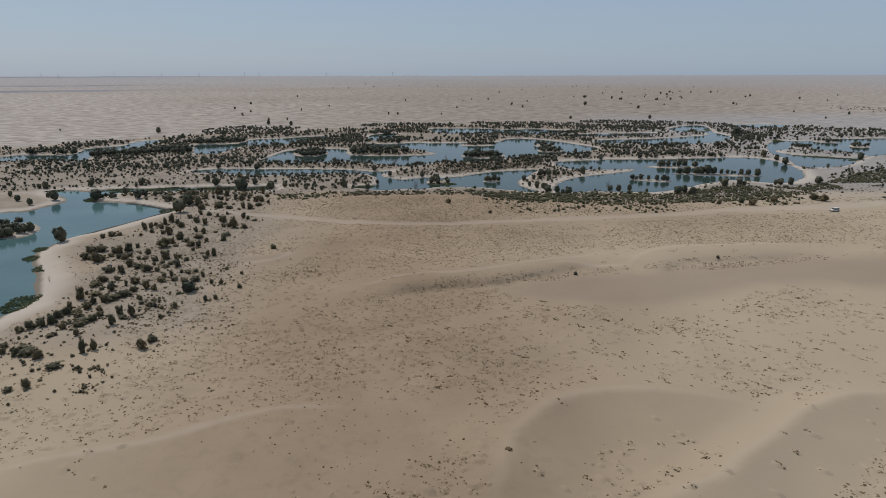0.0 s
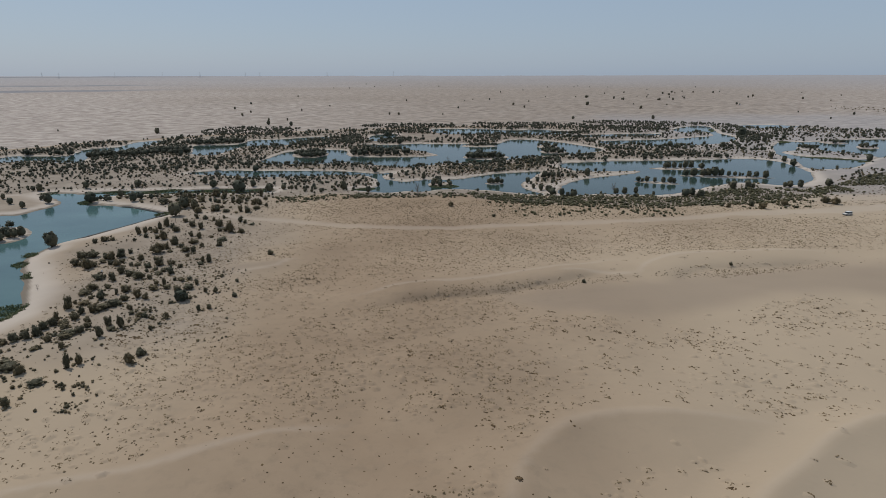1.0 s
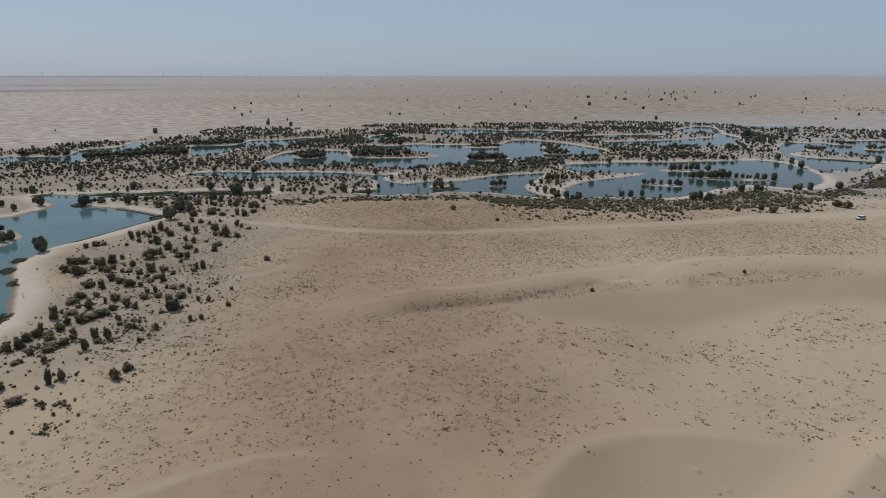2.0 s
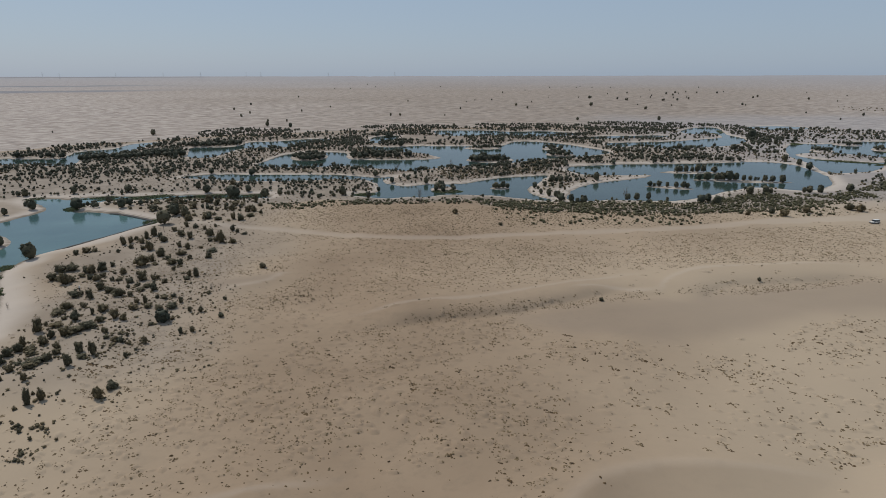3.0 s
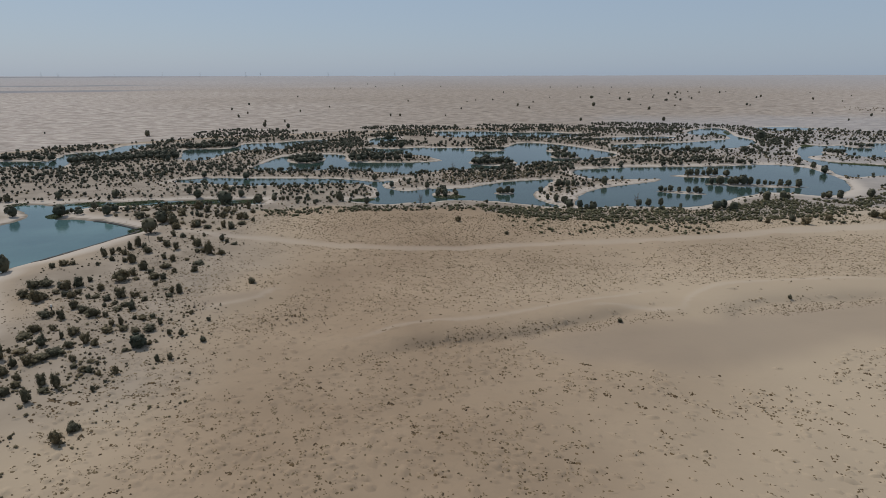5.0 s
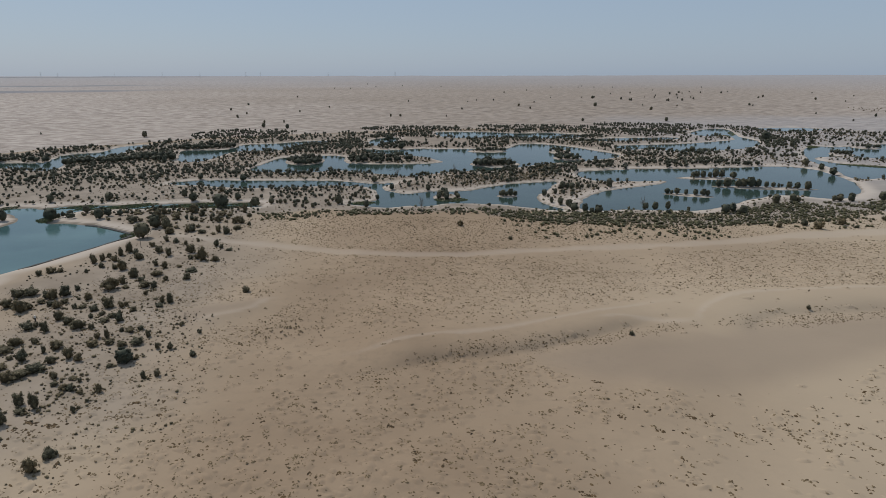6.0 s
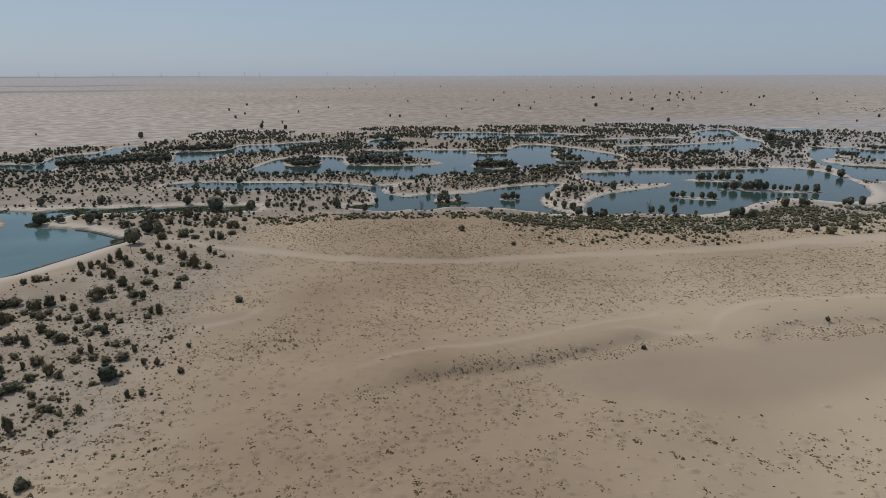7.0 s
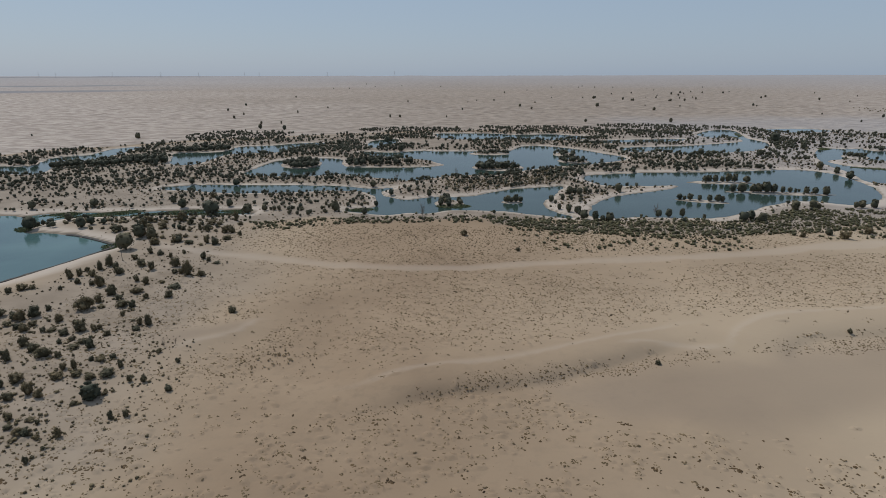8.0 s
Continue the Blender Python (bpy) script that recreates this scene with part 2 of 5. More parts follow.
REED_BEDS = [(-116, 149, 6.1, 6.9), (-130, 179, 2.7, 4), (-141, 190, 2.3, 3.8), (-145, 201, 2.4, 3.3), (-127.5, 263, 3.6, 4.5), (-176, 289, 4.5, 6.5), (-178, 311.5, 9, 5), (-158, 313.5, 16, 4.6), (-132, 315, 18, 5), (-107, 317, 13, 5), (279, 437, 24.5, 7.1), (332, 477, 3.5, 21.4), (278, 666, 12.8, 33.4), (-3, 331, 8, 4.4), (-45, 323, 5.6, 3.5), (-211, 312, 6.8, 4.7), (305, 550, 6.1, 8), (-183, 298, 3.4, 8.4)]
TRACKS = {
    "near_track": [(-119.1, 269), (-102.2, 258.4), (-82.1, 249.6), (-63.9, 244.3), (-43.9, 238.3), (-20.5, 235.3), (2.5, 237.1), (26.2, 242.9), (50.3, 245.9), (74.4, 246.8), (113.4, 254.1), (156.5, 265.3), (206.3, 274.9), (252.9, 282.5)],
    "north_track": [(-229.8, 301.5), (-211.5, 305.1), (-188.2, 310.2), (-165.6, 318.1), (-140.4, 323.6), (-112.9, 325), (-97.8, 326.4)],
    "mid_track": [(-165.2, 365.3), (-156.8, 383.4), (-116.9, 384.3), (-66.3, 382.2), (-49.1, 377.2), (-33, 382.1), (-13.4, 394.4)],
}
RIDGES = {
    "mid": [(-31, 158.2), (-23, 160.7), (-16, 164.2), (-8, 167.2), (0, 168.7), (9.6, 171.7), (17.5, 175), (26, 178.7), (34, 182.2), (42, 186.2), (51, 189.7), (60, 192.2)],
    "mid_lip": [(31, 177), (38, 178.6), (45, 178), (51, 177.4), (58, 178.4)],
    "mid_east": [(55, 174), (58.5, 180), (62, 184.8), (67, 188.8), (74, 192.6), (83, 194.8), (97.6, 196.6), (118, 200), (140, 203)],
    "bowl": [(5.5, 66), (6.5, 70), (7.3, 74), (8.8, 79), (10.1, 83), (12.5, 87.5), (16, 91.5), (21, 95), (27.3, 97), (35, 97.7), (44, 97.4), (54, 97.2), (62, 98)],
    "bowl_east": [(24.7, 67.9), (29.8, 69), (35.2, 70.7), (39.9, 73), (45.8, 78.4), (54.9, 85.4), (62.9, 91.9), (72, 96.7), (82, 99.4), (97.8, 101.6)],
    "left": [(-80, 73.5), (-69.5, 76.9), (-62, 79.3), (-54, 81.3), (-47, 83), (-40, 87), (-33, 91), (-25, 94.4), (-16.6, 96.6)],
    "left_mid": [(-69, 176.5), (-61, 182.5), (-55.5, 187.5), (-52.5, 196)],
}
ZONES = {
    "oasis": [(-400, 454), (-320, 538), (-223, 620), (-17, 706), (206, 710), (407, 716), (466, 650), (501, 558), (295.1, 321.6), (222.7, 298.1), (141.7, 288.5), (59.2, 291.7), (17.7, 299.2), (-42.2, 296.5), (-86.6, 292.4), (-94.4, 281.5), (-124.3, 281.7), (-179.3, 307.8), (-227.1, 300.4), (-270.5, 300.7)],
    "belt": [(7.8, 307.6), (26.6, 300.8), (47.6, 296.9), (64.3, 299.4), (79, 294.3), (111.8, 296.8), (136.5, 310.2), (158.4, 320.3), (178.5, 320.2), (193.9, 317.2), (221.7, 337.5), (248.2, 358.6), (300, 385), (290, 335), (233.7, 317.2), (211.9, 307.3), (168.6, 289.3), (151, 281), (131.7, 277.6), (110.4, 274.3), (83.3, 266.9), (60.5, 272.2), (37.3, 281.1), (12.5, 291.9)],
    "belt_edge": [(12.5, 291.9), (37.3, 281.1), (60.5, 272.2), (83.3, 266.9), (110.4, 274.3), (131.7, 277.6), (151, 281), (168.6, 289.3), (210, 304.6), (270, 322), (260, 296), (215, 283), (189.3, 275.4), (169.1, 270), (140.9, 262.8), (114.2, 256), (77.6, 250.5), (55.8, 253.2), (44.6, 254.2), (29.2, 257.9), (18, 263.8)],
    "belt_west": [(-86.1, 294.5), (-65.8, 299.6), (-41.9, 303.6), (7.7, 304.8), (7.3, 294.4), (-40.4, 291.9), (-63.1, 287), (-81.7, 278.9)],
    "west_bank": [(-129.4, 202), (-119.1, 217.2), (-123.3, 239.6), (-127.5, 276.5), (-84.4, 257.2), (-77.3, 230), (-76.9, 191.6), (-71.8, 166), (-70.5, 140.2), (-82, 129.9), (-101.3, 126.7), (-103, 133.2), (-98.3, 146), (-107.7, 166.1), (-107.1, 182.4)],
    "west_far": [(-108, 125.2), (-81.7, 129.2), (-66.4, 103.3), (-85.7, 95.2)],
    "spit": [(-171.4, 298.7), (-133.7, 304.5), (-100.1, 299.8), (-86.2, 255), (-120.6, 272.7), (-132.8, 276.5), (-152.8, 284.5)],
    "rim": [(220, 384.8), (227.8, 377.7), (246.7, 382.3), (265.1, 389.4), (306, 430), (318, 432), (300, 407), (251.6, 373), (225.4, 347.7), (204.4, 329.1), (180.8, 317.2), (168.3, 325.8), (173.6, 336.5), (192, 329.2), (207.4, 343.9)],
    "sandbar": [(-79, 617), (-53, 633), (-8, 611), (-5, 559), (-37, 546), (-70, 546)],
    "bank_foot": [(-100.9, 170.1), (-91.9, 181.6), (-78.5, 186.4), (-64.9, 183.2), (-54.2, 158.2), (-52.9, 139.7), (-53.6, 127), (-79.9, 126.9)],
    "dune_foot": [(-37.8, 115.2), (-11.9, 123.5), (34.9, 126.5), (34.2, 105.4), (17.2, 97), (8.8, 84.8), (5.1, 72.1), (-21, 72.2), (-35.6, 86.4), (-62, 93.3), (-41.1, 103.3)],
    "pan": [(-75.1, 183.2), (-69.4, 176.7), (-62.1, 182.3), (-55.5, 186.9), (-52.9, 195.1), (-57.5, 192.2), (-64.3, 189.7), (-70.1, 187.8)],
    "bare": [(14, 161.5), (22, 164.5), (36, 168.8), (55, 174), (65, 174.8), (81, 179), (108, 184.9), (166, 192), (150, 160), (118, 158), (89, 157), (77, 151.8), (63, 147.2), (51, 145), (40, 145.8), (30, 147), (22, 147.5), (19, 154)],
    "foot_grass": [(-24, 152), (-14, 156), (-5.9, 160.1), (2.2, 165), (6.7, 166.7), (22.3, 169.2), (29.2, 171.1), (36.3, 173.4), (44.8, 175), (54.7, 176.5), (57.1, 177.5), (55.9, 174.6), (50.9, 173.5), (41.8, 169.8), (32, 166.8), (20.5, 166.1), (9.9, 161.5), (-5.9, 158), (-14, 153), (-24, 149.5)],
    "foot_grass_east": [(61.5, 176.9), (69.4, 179.1), (77.1, 180.6), (87.8, 183.4), (96.6, 184), (105.9, 185.4), (125, 188.5), (124, 185), (102.7, 180.9), (89.2, 177.4), (81.1, 175.6), (69.6, 175), (61.2, 175.5)],
    "swale": [(-14, 132.5), (-5.7, 134.2), (-2.4, 134.9), (4.5, 139.3), (9.2, 143.6), (16.3, 147.8), (22.8, 150.5), (26.3, 149.6), (19, 143.1), (14.7, 138.8), (8.2, 135.4), (2.4, 132.7), (-5.7, 130.2), (-14, 129.5)],
    "thicket": [(-6.6, 395.9), (3.3, 393.1), (29.2, 405.4), (70.2, 453.3), (65.5, 417.5), (59.9, 395.9), (36.1, 377.1), (19.8, 371), (5.7, 365.3), (-6.5, 371.1)],
    "low_bank": [(-80, 296), (-40, 305), (0, 309), (30, 303), (62, 301), (90, 303), (112, 300), (112, 290), (78, 288), (40, 290), (5, 296), (-40, 294), (-80, 285)],
    "far_row": [(696, 1121), (764, 1064), (784, 998), (719, 915), (688, 956), (649, 1033)],
}
# single trees and bushes: place and height or width
WEST_SHORE_TREES = [(-192.7, 284.1, 5.1), (-173, 285.7, 6.4), (-195.1, 320.1, 4.6), (-165.7, 299.2, 4.1), (-152.8, 286.6, 5.1), (-151.3, 291, 4), (-146.4, 291.7, 2.8), (-170.5, 326.9, 4.5), (-118.4, 255, 6.8), (-135.9, 280.9, 3), (-121.6, 271.6, 5.6), (-116.1, 269.2, 5), (-220.1, 314.5, 3), (-216.4, 314.3, 4), (-200.7, 451.5, 5.2), (-104.1, 264.9, 2.9), (-150.3, 388.5, 4.3), (-108.9, 308.4, 7.9), (-94.8, 314.6, 5.1), (-107.9, 328.5, 4.2), (-88.3, 318.1, 3.4), (-42.3, 311.2, 3.8), (-39.5, 331.5, 2.9), (-34.4, 355, 3.7), (-25.8, 362, 3.1), (-15, 353.9, 3.7), (-56.3, 317.2, 5), (-78.4, 413.9, 3.7), (-61.7, 563.4, 5), (-58.3, 610.2, 6.5), (-46.5, 379, 4), (-22.5, 380.6, 3.3), (-143.6, 210.2, 6.2)]
SHORE_TREES = [(86.3, 309.6, 3.7), (90.8, 309.6, 4.1), (96.7, 309.6, 4.1), (-300, 626, 6.2), (-216.5, 735.2, 6.6), (-185, 720, 5.7)]
EAST_TREES = [(117.8, 298.5, 4.7), (122.1, 300.9, 4.7), (124.4, 296.1, 4.7), (151.3, 319.5, 5.2), (160.9, 322.4, 4.8), (163.5, 322.3, 3.1), (181.6, 323.9, 3.5), (184.2, 323.9, 3.9), (189.8, 323.9, 4.4), (231.2, 404.5, 5.4), (236.2, 424.7, 4.4), (234.8, 440.1, 5.8), (206, 325.6, 5.2), (288, 596, 9.5), (282.3, 542, 5.9), (187.6, 511.7, 5.2), (228.9, 504.3, 4.8), (102.3, 472, 3.3), (-221.9, 599.3, 5.5), (-128.8, 326, 5), (-136.1, 333.4, 4.1), (-124.1, 385.5, 4.7), (-43, 535.7, 6.2), (-60, 598.2, 6.9), (4.7, 718.3, 4.8)]
SPIT_TREES = [(44.4, 338.4, 4), (45.3, 321.8, 3), (50.4, 341.2, 3.2), (48.5, 316.6, 4), (51.6, 313.9, 3.3), (52.2, 302.1, 4.6), (56.7, 301.1, 4.2), (59, 298.1, 2.8), (62, 298, 4.2), (56.7, 356.1, 4.2), (59.3, 355.8, 3.3), (61.5, 354, 4.2), (65.3, 358.1, 3.8), (68.1, 358.5, 2.3), (71.2, 358.9, 2.3), (75.8, 359.5, 2.2), (83.8, 364, 5.2), (54.5, 340.5, 2.3)]
ISLAND_TREES = [(23.7, 339.1, 3.8), (27.3, 339.4, 4), (30, 341.5, 2.9), (22.5, 340.6, 2.5), (25.4, 338.6, 2.8), (144.4, 366.1, 4.4), (148.6, 364.7, 5.6), (154.5, 364, 4.8), (157, 363.6, 4.8), (160.2, 362.5, 6), (163.9, 361.6, 5.1), (168.2, 361.2, 3.8), (172, 361.4, 3.1), (174.8, 361.1, 2.4), (179.7, 359.7, 3.8), (183.5, 358.5, 3.8), (188.7, 358, 4.7)]
ROW_TREES = [(142.3, 395, 4), (144.7, 395.5, 4), (147.3, 393.5, 4.4), (151.4, 393.5, 3.6), (154.4, 393, 5.3), (158.7, 394.2, 5), (165, 393, 4.4), (109.3, 346.5, 3.4), (111.1, 344.8, 2.5), (113.5, 344, 3.7), (117.4, 342.2, 2.8), (121.8, 341, 3.4), (125.4, 340.2, 3.7), (127.6, 339.9, 3.1)]
BANK_TREES = [(-208.1, 280.4, 3.7), (-197, 272.7, 3.5), (-219.2, 291.3, 3.1), (-200.4, 291.2, 2.7), (-168.1, 218.1, 4.2), (-170.6, 216.5, 4.7), (-167.5, 222.3, 3.4), (296.2, 425.2, 5.9), (-293.4, 872.9, 7), (-233.9, 797.6, 6.3), (-209.4, 797.3, 5.5), (-394.5, 1232.6, 7.4), (-372.9, 1073, 7.6), (-396, 1634, 7.4), (-236, 992, 5.9), (-86, 910, 6.2), (-72, 908, 6.1), (142, 1121, 7.3), (125.5, 1155, 7.9)]
LONE_TREES = [(20.3, 1096, 6.2), (-6.3, 908, 4.3), (586.3, 882.5, 7.1), (100.2, 1433.1, 6.9), (61, 1434.1, 5.5), (39.6, 1375.2, 5.3), (-92, 1405, 6.5), (-218.6, 1142, 5.6), (-300.7, 935, 5.6), (-421.8, 655.6, 2.6), (175, 1987.4, 7.6), (271, 2178.4, 6.3), (-426.1, 3273.6, 9.4), (-333, 2854.8, 8.2), (-219.6, 2974.2, 8.5), (-34.2, 2838.9, 8.1), (-483.6, 2640, 7.7), (-415.7, 2636.7, 7.6)]
FAR_EAST_TREES = [(169.5, 822.7, 4.9), (277.1, 822.9, 5.6), (338.7, 1069.9, 6.2), (262.7, 1147.2, 8.1), (346.1, 1525.1, 8), (362.3, 1576, 6), (400.9, 1392.5, 6.1), (399.3, 1399.7, 4.7), (393.6, 1446.3, 6.3), (481.2, 1872.3, 5.4), (481.5, 1387.9, 6.1), (477.8, 1387.9, 4.8), (510.5, 1386, 5.5), (553.8, 1433.3, 5), (622.9, 1624.2, 4.1), (566.7, 1563.6, 4.7), (630.1, 1742.6, 6.9), (652.8, 1858.4, 7.4), (542.6, 1656.6, 4.9), (523.1, 1606.2, 4.7), (358.1, 1177.6, 2.8), (426.9, 1189.9, 3.5), (550.2, 1165.5, 5.4), (547.3, 1147, 3.5), (772.4, 1574.9, 5.7), (816.4, 1640.4, 7.7), (819.3, 1415.2, 6.1), (547.2, 954.5, 3.1), (815.1, 1304.6, 3.6), (501.4, 799.6, 3.5), (180.5, 1348.7, 3.8)]
HORIZON_TREES = [(548.6, 1902.5, 6.5), (716.3, 1958, 6.8), (695.9, 1875.5, 4.7), (762.4, 1992, 5), (778.7, 1944.1, 5.9), (810.4, 1872.3, 6.7), (1012.6, 1580.1, 4), (259, 1606.3, 3.3), (335.1, 1595.7, 3.8), (458.7, 2795.1, 5.3), (626.8, 2694.5, 5.2), (565.3, 2726, 5.2), (626.8, 2934.8, 5.7), (720.4, 2748, 4.8), (1095.5, 2711.3, 5.5), (1071.5, 1857.5, 4), (899.5, 2028.5, 4.2), (739.1, 2270, 4.5), (504.6, 1627.9, 2.9)]
BANK_BUSHES = [(-61.5, 198.9, 2.8), (0.4, 273.5, 3.6), (18.8, 255.4, 2), (38.7, 170.6, 1.4), (88.3, 184.9, 1.7)]
BELT_BUSHES = [(-122.8, 349, 4.3), (141.8, 269.8, 4.7), (139.3, 275.6, 4.2), (127.2, 271.7, 2.9), (155.8, 277.7, 4.3), (178.2, 282.8, 5.2), (180.8, 279.7, 5.2)]
DEAD_TREES = [(85.3, 309.6, 6.2), (-16.6, 309.7, 5.4), (-35, 397.8, 4.6), (-0.2, 418.2, 4.8), (-70, 178.7, 2.3), (-67.5, 179.2, 1.6), (-118.9, 165.3, 1.8), (-15.8, 293.5, 4.6)]
# shrubs on the west bank, group by group: place, width, height
SHORE_SHRUBS = [(-128.2, 211.1, 2, 2), (-125.9, 213.2, 3.9, 2.2), (-123.3, 213.9, 2.2, 1.5), (-123.4, 194.9, 4.1, 2.9), (-120.2, 196, 4, 2.8), (-121.5, 187.9, 3.5, 2.8), (-119.3, 187.2, 2.3, 1.7), (-115.9, 185, 3.8, 4.3), (-115, 186.9, 2.3, 2.1), (-114.4, 190.9, 2.7, 1.3), (-115.1, 194.4, 2.4, 2.6), (-113.1, 193.8, 3.2, 3.3), (-110.9, 196, 3.2, 3.7), (-107.9, 187.6, 2.3, 2.5), (-110.9, 189.1, 1.9, 1.8), (-107.9, 190.9, 2.3, 1.7), (-109.6, 199.5, 1.6, 1.9), (-102.8, 193, 2.3, 2.3), (-105.6, 193.3, 1.2, 0.9)]
MIDDLE_SHRUBS = [(-103.2, 187.2, 2.2, 1.6), (-101.1, 187.4, 2.2, 1.2), (-96.7, 185.3, 2.6, 1.9), (-101.8, 178.9, 2.9, 3), (-97.9, 176, 3.2, 2.5), (-93.4, 172.7, 3.8, 3), (-94.6, 180.2, 1.4, 1.5), (-92.6, 181.6, 2.1, 1.4), (-94.2, 187.6, 4, 3.3), (-90.8, 187.5, 1.8, 2.2), (-90.1, 188.7, 1.5, 1.5), (-86.1, 184.5, 2.1, 1.6), (-89.3, 179.9, 2.1, 1.2), (-85.7, 177.1, 2.4, 3.2), (-89.6, 177.3, 2.8, 1.2), (-89.9, 172.4, 1.7, 1.7), (-105.4, 172.6, 3.5, 2.5), (-100.2, 171, 2.4, 2.9), (-104.9, 174.6, 1.8, 1.4)]
POINT_SHRUBS = [(-118.8, 223.7, 2.2, 3.9), (-117.9, 226.9, 2.7, 2.9), (-118.3, 231.8, 1.8, 1.7), (-113.6, 226.6, 2.7, 2.5), (-114.9, 232.8, 1.8, 3.6), (-113.7, 236.2, 2.8, 4.4), (-114.1, 219.8, 1.7, 2), (-109.9, 219.6, 1.7, 1.8), (-107.1, 219, 3, 4.5), (-115.5, 213.9, 1.3, 1.4), (-106.8, 229, 2.7, 2.9), (-110, 233.2, 2.3, 2.6), (-100.8, 200.6, 5.1, 4.6), (-100.1, 206, 2.4, 3), (-100, 212.1, 2.9, 3.5), (-96, 208.3, 2.4, 1.8), (-92.3, 203.1, 3.5, 2.4), (-89.3, 202.4, 1.9, 2.2), (-88.9, 197, 1.5, 1.6), (-97.2, 202, 2.4, 1.1), (-98.7, 223.4, 2.1, 2.4), (-94.8, 221.2, 2.1, 2.8), (-93.9, 213.9, 3.7, 2.1), (-89.4, 210, 1.6, 1.9)]
TRACK_SHRUBS = [(-109.1, 243.1, 2.3, 2.2), (-103.2, 236, 3.2, 2.9), (-98.7, 232.8, 2.2, 3.4), (-102.6, 247.5, 2.4, 2.2), (-107.2, 250, 1.9, 2.8), (-92.2, 235.5, 3.1, 3.8), (-98, 244.9, 1.4, 1.8), (-85.7, 228.5, 3, 5.4), (-90.3, 230.4, 2.2, 1.5), (-87.9, 229.6, 2.2, 2), (-81, 227.8, 2.5, 2.3), (-86.8, 244.1, 2.3, 3), (-83.9, 241.2, 1.8, 1.6), (-80.4, 239, 2.2, 1), (-83.2, 210.4, 2.8, 2.5), (-84.8, 217.8, 3.7, 1.7), (-90.6, 222.3, 1.7, 1.1), (-86.2, 232.1, 1.7, 2), (-95.4, 249.3, 1.4, 1.8), (-81.6, 191.1, 1.4, 2.5), (-79.5, 191, 2.2, 3.1), (-80.8, 187.7, 2.1, 1.4), (-84.6, 193.4, 1.3, 0.6)]
WEST_SHRUBS = [(-102.1, 163.7, 3, 2.4), (-102.2, 160.2, 4, 1.8), (-98, 164.2, 2, 1.8), (-92.9, 159.5, 1.3, 2.2), (-95.1, 155.7, 2.5, 3.3), (-91.5, 161.7, 3.2, 2.4), (-86, 157.2, 2.8, 3.2), (-83.2, 155.9, 1.8, 2.3), (-88.4, 155, 2.2, 2), (-99.8, 148.9, 2.5, 4.3), (-100.1, 152.3, 1.3, 1.5), (-94.6, 145.9, 1.8, 2.6), (-97.4, 152.1, 3.2, 1.4), (-92.1, 146.9, 2.7, 2.8), (-98.3, 156.6, 1.6, 1.1), (-90.7, 148.7, 3.9, 1.8), (-88.8, 150.9, 4, 2.2), (-90.2, 151.1, 2.5, 1.2), (-83.3, 148, 2.1, 1.9), (-81.6, 145.5, 1.5, 1), (-79.6, 148.2, 1.8, 0.8), (-77.9, 147.5, 0.9, 1.1), (-78.9, 144.1, 2, 1.8), (-77.7, 144.1, 2, 1.8)]
WEST_LOW_SHRUBS = [(-75.3, 143.3, 1.4, 1), (-78.6, 142, 1.4, 0.6), (-94.1, 142.4, 2.4, 2.5), (-89.7, 140.1, 2, 1.8), (-88.1, 137.3, 2, 1.5), (-98, 141.2, 1.5, 2.7), (-95.3, 139.6, 2.7, 1.4), (-88, 134.2, 2.5, 2), (-89.6, 132.8, 3.6, 1.7), (-90.6, 131.8, 2.5, 1.1), (-93.4, 136.9, 2.6, 1.2), (-83.6, 138.4, 2, 2.7), (-81.3, 135.3, 2.2, 1.1), (-79.8, 137.1, 1.7, 3.9), (-81.8, 131.4, 1.9, 3.5), (-78.6, 136.1, 1.1, 0.7), (-72.7, 136.9, 1.1, 1.6), (-72.1, 144.2, 1.4, 1.9), (-72.4, 140.6, 0.8, 0.7)]
RING_SHRUBS = [(-84.4, 163.3, 3.2, 1.5), (-85.2, 166.7, 1.6, 1.8), (-83, 166.9, 1.3, 2.9), (-78, 163.6, 2.2, 1.6), (-80.1, 171, 2.3, 1.4), (-75.3, 165.2, 3.1, 1.8), (-74.5, 168.8, 1.3, 2.2), (-78.3, 172.8, 1.6, 1.1), (-81.7, 170.7, 1.3, 1.5), (-81.1, 164.4, 2.2, 1.3), (-75.6, 154.2, 1.5, 0.9), (-72.1, 158.2, 1.2, 0.9), (-66.6, 150.2, 1.3, 1.9), (-63.9, 150.6, 1.3, 1.9), (-69.9, 163.5, 1.2, 1.8), (-66.9, 163.3, 1.2, 2.1), (-60.4, 159.8, 1.5, 1.6), (-63.6, 171.3, 1.3, 1.3), (-69.7, 175.7, 1.3, 1.2)]
FOOT_SHRUBS = [(-100.1, 120.3, 1.9, 1.4), (-94.8, 116.2, 2.1, 2.3), (-95.6, 119.7, 1.9, 1), (-92.4, 116.7, 3.9, 1.9), (-88.9, 114.7, 2.4, 2.5), (-98.3, 117.2, 1.6, 1.7), (-82.8, 110.4, 2.8, 1.6), (-83.4, 102.9, 2.2, 2.3), (-86.1, 101.5, 2.2, 1.1), (-77.1, 109.8, 0.9, 1), (-74.3, 109.1, 1, 0.7), (-72.6, 109.2, 1, 0.7), (-71.4, 102.2, 1.3, 0.9), (-71.5, 100.8, 0.9, 0.6), (-69.8, 102.2, 0.7, 0.6)]
